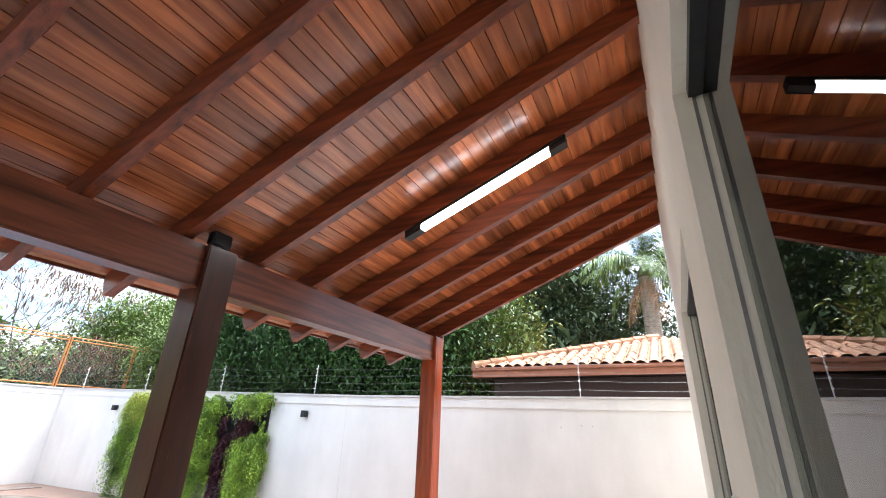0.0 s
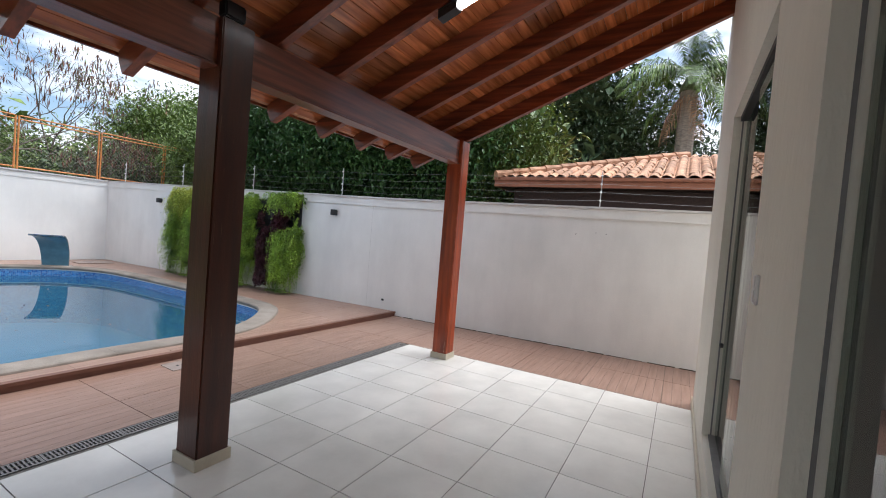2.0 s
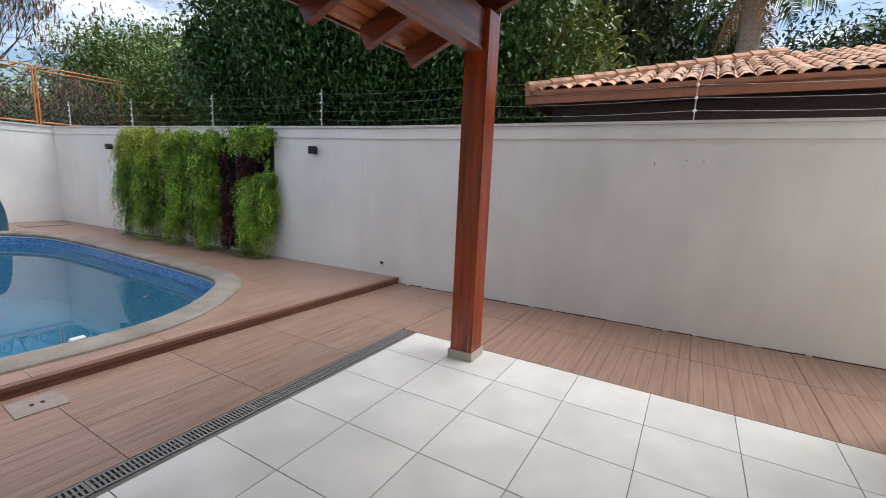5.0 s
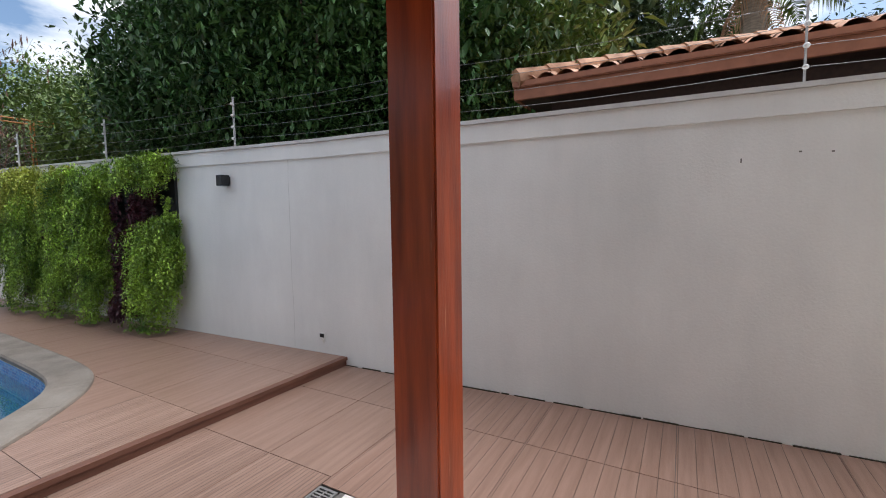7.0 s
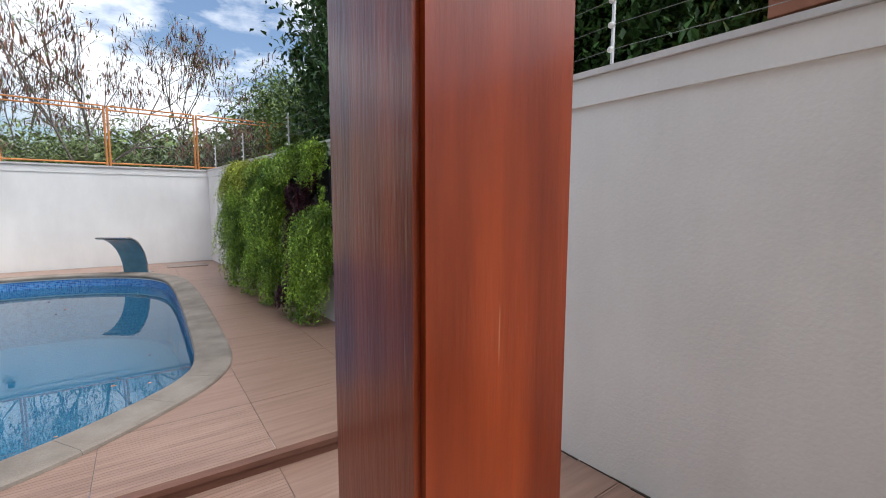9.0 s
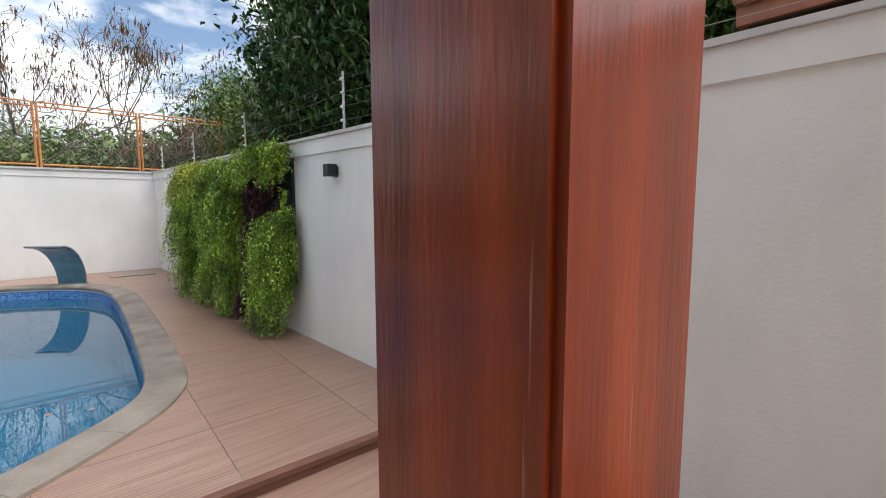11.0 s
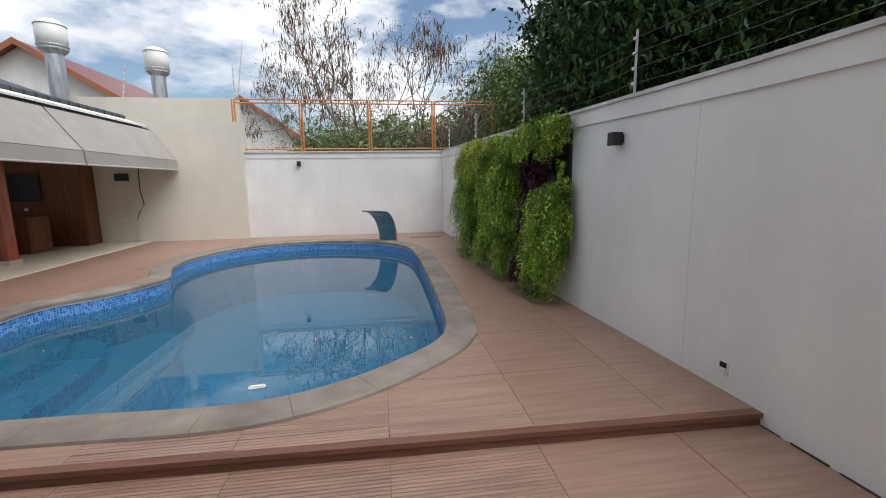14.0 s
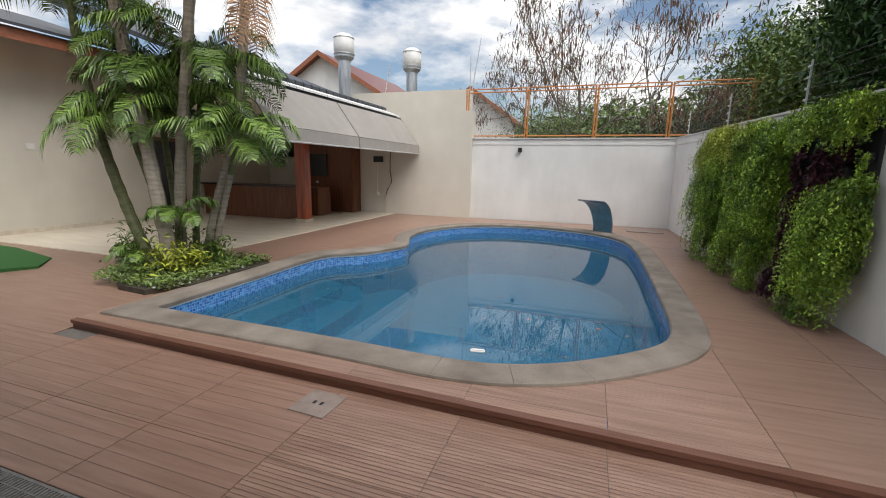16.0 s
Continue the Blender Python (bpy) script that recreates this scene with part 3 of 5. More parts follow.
for ob in doors + [bpy.data.objects[k] for k in ("wall_house", "baseboard_house", "baseboard_house_pier")]:
    ob.matrix_world = SKEW @ ob.matrix_world

# ---- veranda roof ----
SL = 0.41


def raft_z(y):
    return 3.175 + SL * (0.44 - y)


pos_r = [0.062 + 0.667 * k for k in range(-9, 6)]
for k, x in enumerate(pos_r):
    r = thing("rafter", "dark red varnished sloping roof rafter on the beam", "rafter", "veranda rafters")
    yb_, yt = HY - 0.08, 1.30
    bm = prism([(yb_, raft_z(yb_)), (0.56, raft_z(0.56)), (yt - 0.02, raft_z(yt) - 0.01), (yt + 0.045, raft_z(yt) + 0.1), (yt + 0.045, raft_z(yt) + 0.165), (yb_, raft_z(yb_) + 0.185)], "x", x, x + 0.075)
    part("bar", bm, M_RAFT, r)
ceil = bmesh.new()
nb = 43
for i in range(nb):
    y0 = HY - 0.097 + i * 0.1
    y1 = y0 + 0.094
    if y0 > 1.28:
        break
    x = -6.5
    k = 0
    while x < 3.55:
        x2 = min(3.56, x + random.choice((1.334, 2.001, 2.668)))
        za, zb = raft_z(y0) + 0.188, raft_z(y1) + 0.188
        vs = [ceil.verts.new(c) for c in ((x, y0, za), (x2 - 0.003, y0, za), (x2 - 0.003, y1, zb), (x, y1, zb), (x, y0, za + 0.02), (x2 - 0.003, y0, za + 0.02), (x2 - 0.003, y1, zb + 0.02), (x, y1, zb + 0.02))]
        for q in ((0, 3, 2, 1), (4, 5, 6, 7), (0, 1, 5, 4), (1, 2, 6, 5), (2, 3, 7, 6), (3, 0, 4, 7)):
            ceil.faces.new([vs[j] for j in q])
        x = x2
setting("ceiling", ceil, M_BOARD, "varnished reddish tongue and groove ceiling boards", "ceiling")
setting("roof_veranda", prism([(HY - 0.1, raft_z(HY) + 0.26), (1.4, raft_z(1.4) + 0.215), (1.4, raft_z(1.4) + 0.27), (HY - 0.1, raft_z(HY) + 0.33)], "x", -6.5, 3.62), M_TERRA, "terracotta veranda roof covering", "roof")
setting("fascia_veranda", prism([(1.402, raft_z(1.4) + 0.19), (1.435, raft_z(1.4) + 0.19), (1.435, raft_z(1.4) + 0.28), (1.402, raft_z(1.4) + 0.28)], "x", -6.5, 3.62), M_RAFT, "dark wooden eaves board", "fascia")
hb = thing("header_beam", "heavy dark varnished wooden header beam on the posts", "beam")
part("bar", box(-6.5, 3.34, 0.40, 0.53, 2.845, 3.17, 0.008), M_BEAM, hb)
part("ledge", box(-6.5, 3.235, 0.385, 0.545, 2.83, 2.844), M_BEAM, hb, "pale lower edge strip")


def post(x, y, label, wood, h=0.115):
    p = thing("veranda_post", label, "post", "veranda posts", (x, y, 0))
    o = h + 0.015
    part("shaft", box(-h, h, -h, h, 0.0, 3.17, 0.009), wood, p)
    part("skirting", box(-o, o, -o, -h - 0.0005, 0.0, 0.085, 0.002), M_BASE, p, "beige tile skirting")
    part("skirting", box(-o, o, h + 0.0005, o, 0.0, 0.085, 0.002), M_BASE, p)
    part("skirting", box(-o, -h - 0.0005, -h - 0.0004, h + 0.0004, 0.0, 0.085, 0.002), M_BASE, p)
    part("skirting", box(h + 0.0005, o, -h - 0.0004, h + 0.0004, 0.0, 0.085, 0.002), M_BASE, p)
    return p


post(3.341, 0.464, "thick square dark red varnished veranda post", M_POST)
post(-0.303, 0.475, "thick square varnished veranda post, its dark brown deepened for dim light", M_POSTDARK, 0.124)
br = thing("bracket", "small grey metal bracket on the post top", "bracket")
part("plate", prism([(0.36, 3.06), (0.46, 3.06), (0.47, 3.2), (0.42, 3.26), (0.36, 3.2)], "x", 3.457, 3.472), M_GALV, br)
br2 = thing("floodlight", "small black floodlight on the beam above the post", "lamp")
part("housing", box(-0.41, -0.25, 0.36, 0.45, 3.185, 3.30, 0.012), M_BLACK, br2)
part("bracket_arm", box(-0.34, -0.32, 0.39, 0.43, 3.171, 3.19), M_POLE, br2)
lm = thing("ceiling_tube_lamp", "lit white tube lamp with black end caps under a rafter", "lamp")


def lamp_piece(name, y0, y1, drop, h, w, m, label=""):
    x = 0.79
    return part(name, prism([(y0, raft_z(y0) - drop), (y1, raft_z(y1) - drop), (y1, raft_z(y1) - drop - h), (y0, raft_z(y0) - drop - h)], "x", x - w, x + w), m, lm, label)


lamp_piece("back_plate", -2.12, -0.62, 0.003, 0.022, 0.05, M_DARK)
lamp_piece("end_cap", -0.78, -0.62, 0.026, 0.05, 0.045, M_BLACK, "black end cap")
lamp_piece("end_cap", -2.12, -1.98, 0.026, 0.05, 0.045, M_BLACK)
lamp_piece("diffuser", -1.978, -0.782, 0.026, 0.035, 0.04, M_TUBE, "glowing white tube")

# ---- pool ----
pool = thing("swimming_pool", "free-form swimming pool lined with blue mosaic tiles", "pool")
n = len(POOL_IN)


def skirt(loop, z0, z1, m, name, parent, flip=False):
    verts, faces, uv = [], [], []
    d = 0.0
    for i in range(len(loop) + 1):
        p = loop[i % len(loop)]
        if i:
            d += (p - loop[i - 1]).length
        verts += [(p.x, p.y, z0), (p.x, p.y, z1)]
        uv += [(d, z0), (d, z1)]
    for i in range(len(loop)):
        faces.append((2 * i, 2 * i + 1, 2 * i + 3, 2 * i + 2))
    me = pydata(name, verts, faces, m)
    lay = me.uv_layers.new(name="UVMap")
    for lp in me.loops:
        lay.data[lp.index].uv = uv[lp.vertex_index]
    return part(name, me, m, parent)


def plate(loop, z, m, name, parent):
    bm = bmesh.new()
    f = bm.faces.new([bm.verts.new((p.x, p.y, z)) for p in loop])
    bmesh.ops.triangulate(bm, faces=[f])
    bmesh.ops.recalc_face_normals(bm, faces=bm.faces[:])
    uvl = bm.loops.layers.uv.new("UVMap")
    for fc in bm.faces:
        if fc.normal.z < 0:
            fc.normal_flip()
        for lp in fc.loops:
            lp[uvl].uv = lp.vert.co.xy
    return part(name, bm, m, parent)


WZ = -0.13
skirt(POOL_IN, -1.35, 0.1, M_MOSAIC, "basin_wall", pool)
plate(POOL_IN, -1.35, M_POOLFLOOR, "basin_floor", pool)
STEPS = ((-0.33, [(-2.05, 3.46), (-1.47, 3.46), (-1.42, 5.3), (-1.38, 6.05), (-1.55, 6.5), (-2.05, 6.58)]), (-0.5, [(-2.05, 3.46), (-0.9, 3.46), (-0.87, 5.2), (-0.98, 6.15), (-1.28, 6.74), (-1.6, 6.95), (-2.03, 6.6)]), (-0.72, [(-2.05, 3.46), (-0.34, 3.46), (-0.31, 5.9), (-0.44, 7.1), (-0.85, 7.72), (-1.17, 7.7), (-1.48, 7.22), (-2.02, 6.6)]))
for z, lp in STEPS:
    loop = smooth_loop(lp, {0, 1, len(lp) - 1}, 4)
    st = plate(loop, z, M_POOLFLOOR, "pool_step", pool)
    skirt(loop, -1.35, z, M_MOSAIC, "step_face", st)
setting("water", plate(POOL_IN, WZ, M_WATER, "water_sheet", None).data, M_WATER, "still blue-green pool water", "water")
bpy.data.objects.remove(bpy.data.objects["water_sheet"])
for i in range(7):
    noz = part("inlet", lathe([(0.03, 0), (0.034, 0.004), (0.02, 0.012)], 12), M_PLASTIC, pool, "white round inlet")
    p, q = POOL_IN[(20 + 17 * i) % n], POOL_IN[(21 + 17 * i) % n]
    noz.matrix_world = Matrix.Translation((p.x, p.y, -0.3)) @ Vector((-(q - p).y, (q - p).x, 0)).to_track_quat("Z", "Y").to_matrix().to_4x4()
# coping stones: pieces cut along the rim
cop = thing("pool_coping", "rounded grey stone coping round the pool", "coping")
seg = 6
for i in range(0, n, seg):
    bm = bmesh.new()
    idx = [(i + k) % n for k in range(seg + 1)]
    prev = None
    for k, j in enumerate(idx):
        a, b = POOL_IN[j], POOL_OUT[j]
        dr = (b - a).normalized()
        if k in (0, seg):
            t = (POOL_IN[idx[1]] - POOL_IN[idx[0]]).normalized() if k == 0 else (POOL_IN[idx[-2]] - POOL_IN[idx[-1]]).normalized()
            a, b = a + t * 0.0015, b + t * 0.0015
        pr = [(a - dr * 0.025, 0.06), (a - dr * 0.03, 0.105), (a - dr * 0.015, 0.125), (a + dr * 0.03, 0.132), (b - dr * 0.03, 0.132), (b - dr * 0.006, 0.122), (b, 0.104), (b, 0.08)]
        cur = [bm.verts.new((p.x, p.y, z)) for p, z in pr]
        if prev:
            for q in range(len(pr)):
                bm.faces.new((prev[q], cur[q], cur[(q + 1) % len(pr)], prev[(q + 1) % len(pr)]))
        else:
            bm.faces.new(cur)
        prev = cur
    bm.faces.new(prev[::-1])
    bmesh.ops.recalc_face_normals(bm, faces=bm.faces[:])
    part("coping_stone", bm, M_STONE, cop)
# white trim line under the coping
trim = skirt(offset_loop(POOL_IN, -0.005), 0.034, 0.059, M_PLASTIC, "trim_line", pool)
trim["label"] = "thin white trim line"

# waterfall spout
fallt = thing("pool_waterfall", "curved stainless steel waterfall spout on the deck", "waterfall", "", (2.85, 12.9, 0.1), 0)
wf = bmesh.new()
prev = None
for k in range(15):
    a = radians(-4 + k * 100 / 14)
    cx, cz = -0.62 + 0.62 * math.cos(a), 0.62 * math.sin(a) * 1.4
    w = 0.29 + 0.06 * (k / 14)
    cur = [wf.verts.new(c) for c in ((cx, -w, cz), (cx, w, cz), (cx - 0.03 * math.cos(a), w, cz - 0.03 * math.sin(a)), (cx - 0.03 * math.cos(a), -w, cz - 0.03 * math.sin(a)))]
    if prev:
        for q in range(4):
            wf.faces.new((prev[q], cur[q], cur[(q + 1) % 4], prev[(q + 1) % 4]))
    else:
        wf.faces.new(cur)
    prev = cur
wf.faces.new(prev[::-1])
bmesh.ops.recalc_face_normals(wf, faces=wf.faces[:])
blade = part("blade", wf, M_STEEL, fallt)
# liner added inside the blade; its blue stands in for the reflected pool
fb = bmesh.new()
prev = None
for k in range(15):
    a = radians(-2 + k * 97 / 14)
    r = 0.586
    cx, cz = -0.62 + r * math.cos(a), r * math.sin(a) * 1.4
    w = 0.285 + 0.06 * (k / 14)
    cur = [fb.verts.new((cx + e * math.cos(a), s * w, cz + e * math.sin(a))) for e, s in ((0, -1), (0, 1), (0.003, 1), (0.003, -1))]
    if prev:
        for q in range(4):
            fb.faces.new((prev[q], cur[q], cur[(q + 1) % 4], prev[(q + 1) % 4]))
    else:
        fb.faces.new(cur)
    prev = cur
fb.faces.new(prev[::-1])
bmesh.ops.recalc_face_normals(fb, faces=fb.faces[:])
part("inner_face", fb, M_BLUESTEEL, blade, "concave water face with the blue pool reflection put into its colour")
part("foot_plate", box(-0.1, 0.08, -0.36, 0.36, 0.0, 0.012, 0.003), M_STEEL, fallt)
fallt.matrix_world = pose(2.87, 12.36, 0.1, 0, 0, 52)

# ---- fence on the back wall ----
FY = YB + 0.12
fence = thing("mesh_fence", "orange painted tubular fence with wire mesh on the wall", "fence")
F0, F1 = -1.5, 8.1
ftop, fbot = 4.17, 2.74
posts_x = [-1.48, 0.42, 2.44, 4.41, 6.36, 8.05]
for x in posts_x:
    for o in (-0.035, 0.035):
        part("fence_post", tube([(x + o, FY, 2.667), (x + o, FY, ftop)], 0.024, 8), M_ORANGE, fence)
for a, b in zip(posts_x, posts_x[1:]):
    for z in (ftop, ftop - 0.1, fbot):
        part("rail", tube([(a + 0.06, FY, z), (b - 0.06, FY, z)], 0.02, 8), M_ORANGE, fence)
mv, mf = [], []
s = 0.11
zz = fbot + 0.03
H = ftop - 0.13 - zz


def bar_quad(p, q, w):
    i = len(mv)
    d = Vector(q) - Vector(p)
    nrm = Vector((-d.z, 0, d.x)).normalized() * w
    P, Q = Vector(p), Vector(q)
    mv.extend([P - nrm, P + nrm, Q + nrm, Q - nrm])
    mf.append((i, i + 1, i + 2, i + 3))


k = F0 - H
while k < F1:
    for sg in (1, -1):
        x0, x1 = (k, k + H) if sg > 0 else (k + H, k)
        za, zb = zz, zz + H
        pa, pb = Vector((x0, FY, za)), Vector((x1, FY, zb))
        lo, hi = 0.0, 1.0
        dx = pb.x - pa.x
        for lim, sgn in ((F0, 1), (F1, -1)):
            t = (lim - pa.x) / dx
            if (dx > 0) == (sgn > 0):
                lo = max(lo, t)
            else:
                hi = min(hi, t)
        if hi > lo:
            bar_quad(pa.lerp(pb, lo), pa.lerp(pb, hi), 0.0018)
    k += s
part("wire_mesh", pydata("wire_mesh", mv, mf, M_MESH), M_MESH, fence, "thin diamond wire mesh")

# ---- electric fence poles and wires on the garden wall ----


def electric_pole(y, h=0.62):
    p = thing("electric_fence_pole", "slim aluminium electric fence pole with insulators on the wall", "pole", "electric fence poles", (wall_x(y) + 0.06, y, cap_z(y) + 0.034), 0)
    part("rod", box(-0.012, 0.012, -0.006, 0.006, 0, h, 0.002), M_POLE, p)
    for i in range(4):
        part("insulator", lathe([(0.012, 0), (0.02, 0.008), (0.02, 0.02), (0.012, 0.03)], 10, centre=(-0.02, 0)), M_PLASTIC, p).location.z = 0.1 + i * 0.14
    return p


pys = [-4.1, -1.2, 1.6, 4.4, 7.3, 10.2, 13.1]
for y in pys:
    electric_pole(y)
for i in range(4):
    wr = thing("electric_wire", "thin bare fence wire strung between the poles", "wire", "electric fence wires")
    z = 0.149 + i * 0.14
    pts = []
    for a, b in zip(pys, pys[1:]):
        for t in (0, 0.25, 0.5, 0.75):
            y = a + (b - a) * t
            pts.append((wall_x(y) + 0.04, y, cap_z(y) + z - 0.03 * math.sin(math.pi * t)))
    part("strand", tube(pts, 0.0022, 4), M_WIRE, wr)

# ---- fittings on the garden wall ----


def wall_light(m):
    l = thing("wall_light", "small black cube up-and-down wall light", "lamp", "garden wall lights")
    l.matrix_world = m
    part("housing", box(-0.055, 0.055, 0.02, 0.13, -0.065, 0.065, 0.004), M_BLACK, l)
    part("wall_plate", box(-0.04, 0.04, 0.0, 0.021, -0.045, 0.045), M_BLACK, l)
    part("lens", box(-0.04, 0.04, 0.035, 0.115, -0.068, -0.064), M_PLASTIC, l, "small clear lens")


wall_light(on_wall(4.48, 2.11))
wall_light(on_wall(11.05, 2.13))
wall_light(pose(0.3, YB, 2.3, 0, 0, 180))
so = thing("wall_socket", "open electrical box with loose cable on the wall", "socket")
so.matrix_world = on_wall(3.03, 0.28)
part("box", box(-0.04, 0.04, 0.0, 0.012, -0.055, 0.055, 0.003), M_PLASTIC, so)
part("cover", box(-0.03, 0.03, 0.012, 0.03, -0.05, 0.0, 0.004), M_PLASTIC, so, "white plastic cover")
part("opening", box(-0.03, 0.03, 0.012, 0.015, 0.003, 0.045), M_DARK, so, "dark open hole")
sw = thing("light_switch", "white rectangular light switch plate on the pier", "switch")
sw.matrix_world = SKEW @ pose(-0.12, HY, 1.69, 0, 0, 0)
part("plate", box(-0.04, 0.04, 0.0, 0.012, -0.06, 0.06, 0.004), M_PLASTIC, sw)
for i in range(2):
    part("rocker", box(-0.022, 0.022, 0.0125, 0.017, -0.05 + i * 0.055, 0.0 + i * 0.055, 0.002), M_PLASTIC, sw)
lid = thing("access_cover", "square brownish stone access cover in the deck", "cover", "", (0.72, 2.58, 0.001), -3)
part("lid_plate", box(-0.15, 0.15, -0.15, 0.15, 0, 0.006, 0.002), M_LID, lid)
for i in (-1, 1):
    part("grip_hole", box(i * 0.03 - 0.012, i * 0.03 + 0.012, -0.02, 0.02, 0.0062, 0.0072), M_DARK, lid)
lid2 = thing("deck_hatch", "flat grey hatch plate on the pool deck", "cover", "", (3.95, 12.9, 0.1), 0)
part("plate", box(-0.45, 0.45, -0.25, 0.25, 0.001, 0.02, 0.003), M_LID, lid2)

# ---- leaves, ferns, trees ----


def leaf_cloud(name, centres, size, m, rng, flat=0.5, droop=0.3, aspect=0.45):
    """A mesh of folded pointed leaves, one per centre with a random turn."""
    c = np.asarray(centres, float)
    k = len(c)
    az = rng.uniform(0, 2 * np.pi, k)
    el = rng.normal(-droop, flat, k)
    d = np.stack([np.cos(az) * np.cos(el), np.sin(az) * np.cos(el), np.sin(el)], 1)
    sd = np.stack([-np.sin(az), np.cos(az), rng.normal(0, 0.35, k)], 1)
    sd /= np.linalg.norm(sd, axis=1)[:, None]
    nm = np.cross(d, sd)
    L = (size * rng.uniform(0.6, 1.3, k))[:, None]
    W = L * aspect
    base, tip = c - d * L * 0.5, c + d * L * 0.5
    l = c - sd * W * 0.5 + nm * W * 0.18
    r = c + sd * W * 0.5 + nm * W * 0.18
    v = np.stack([base, l, tip, r], 1).reshape(-1, 3)
    idx = np.arange(k) * 4
    f = np.concatenate([np.stack([idx, idx + 1, idx + 2], 1), np.stack([idx, idx + 2, idx + 3], 1)])
    me = bpy.data.meshes.new(name)
    me.from_pydata(v.tolist(), [], f.tolist())
    me.materials.append(m)
    return me


def clump_points(centre, radii, clumps, per, spread, rng, shell=0.55):
    """Points gathered in clumps over the outer part of an uneven crown."""
    d = rng.normal(size=(clumps, 3))
    d /= np.linalg.norm(d, axis=1)[:, None]
    rad = rng.uniform(shell, 1.05, clumps)[:, None] * (1 + 0.18 * np.sin(d[:, :1] * 5 + d[:, 1:2] * 4) + 0.1 * rng.normal(size=(clumps, 1)))
    cc = np.asarray(centre) + d * rad * np.asarray(radii)
    pts = cc[:, None, :] + rng.normal(size=(clumps, per, 3)) * spread
    return pts.reshape(-1, 3), cc


def tree(name, label, base, height, crown_c, radii, clumps, per, leaf, m, seed, spread=0.28, trunk_r=0.16, droop=0.3, aspect=0.45, shell=0.55, core=0):
    rng = np.random.default_rng(seed)
    t = thing(name, label, "tree", "", base)
    pts, cc = clump_points(crown_c, radii, clumps, per, spread, rng, shell)
    pts = np.array([p for p in pts if p[2] > 2.8 or p[0] > wall_x(p[1]) + 0.45])
    off = np.asarray(base)
    tb = tube([(0, 0, 0), (0.08, 0.05, height * 0.3), (0.02, 0.15, height * 0.55)], [trunk_r, trunk_r * 0.8, trunk_r * 0.6], 10)
    part("trunk", tb, M_BARK, t)
    lb = bmesh.new()
    for i in rng.choice(len(cc), min(26, len(cc)), replace=False):
        e = Vector(cc[i] - off)
        s0 = Vector((0.02, 0.12, height * rng.uniform(0.3, 0.55)))
        mid = s0.lerp(e, 0.5) + Vector((0, 0, 0.2))
        tube([s0, mid, e], [trunk_r * 0.4, trunk_r * 0.25, 0.012], 6, lb, False)
    part("limb_frame", lb, M_BARK, t)
    me = leaf_cloud("crown", pts - off, leaf, m, rng, 0.6, droop, aspect)
    part("crown", me, m, t)
    if core:
        inner, _ = clump_points(crown_c, np.asarray(radii) * 0.86, core, 30, spread, rng, 0.15)
        part("inner_crown", leaf_cloud("inner_crown", inner - off, leaf * 2.4, m, rng, 0.6, droop, 0.6), m, t)
    return t


tree("broadleaf_tree", "dense dark glossy broadleaf tree over the garden wall", (7.7, 5.4, -0.13), 5, (7.7, 5.5, 4.3), (2.0, 3.6, 2.6), 1500, 60, 0.12, M_LEAF, 3, 0.3, 0.2, 0.5, 0.5, 0.72, 260)
tree("broadleaf_tree", "dense dark green tree rising behind the garden wall", (8.2, 9.6, -0.13), 5, (8.1, 9.0, 4.6), (2.0, 2.0, 2.8), 700, 55, 0.14, M_LEAF, 4, 0.32, 0.2, 0.5, 0.5, 0.72, 160)
tree("broadleaf_tree", "lighter green tree beside the neighbour's roof", (9.6, 2.6, -0.13), 5, (9.3, 2.6, 3.9), (1.7, 1.9, 1.8), 520, 60, 0.13, M_LEAF2, 5, 0.28, 0.16, 0.4, 0.45, 0.6, 90)
tree("broadleaf_tree", "tall dark grey-green tree in the distance", (22, 3.0, -0.13), 9, (22, 3.0, 7.0), (4.0, 5.0, 4.0), 620, 60, 0.3, M_LEAF3, 6, 0.55, 0.3, 0.3, 0.4, 0.6, 120)
tree("broadleaf_tree", "wide dark tree in the distance beyond the roofs", (27, -7.0, -0.13), 8, (27, -7.0, 5.2), (4.0, 7.0, 3.5), 620, 60, 0.33, M_LEAF3, 7, 0.6, 0.3, 0.3, 0.4, 0.6, 120)
tree("broadleaf_tree", "light green leafy tree beyond the garden corner", (7.7, 13.6, -0.13), 4.4, (7.6, 13.3, 3.7), (1.4, 1.7, 1.7), 330, 55, 0.12, M_LEAF2, 14, 0.3, 0.14, 0.3, 0.42, 0.5, 60)
tree("broadleaf_tree", "light green leafy tree behind the mesh fence", (9.5, 19.5, -0.13), 5, (9.3, 19.0, 4.2), (3.2, 3.0, 2.6), 560, 60, 0.19, M_LEAF2, 8, 0.4, 0.2, 0.3, 0.4, 0.55, 80)
tree("broadleaf_tree", "mid green leafy tree behind the mesh fence", (14.5, 24, -0.13), 6, (14.5, 24, 5.2), (4.6, 4.0, 3.6), 560, 60, 0.26, M_LEAF2, 9, 0.5, 0.25, 0.3, 0.4, 0.55, 90)
tree("shrub", "low tangled green shrub behind the mesh fence", (1.5, 17.6, -0.13), 2, (1.5, 17.6, 2.3), (2.6, 1.3, 1.5), 380, 50, 0.12, M_LEAF2, 10, 0.35, 0.1, 0.2, 0.35, 0.35, 60)
tree("shrub", "low tangled olive shrub behind the mesh fence", (6.0, 17.3, -0.13), 2, (6.0, 17.2, 2.3), (3.0, 1.3, 1.4), 420, 50, 0.12, M_LEAF3, 11, 0.35, 0.1, 0.2, 0.35, 0.35, 60)
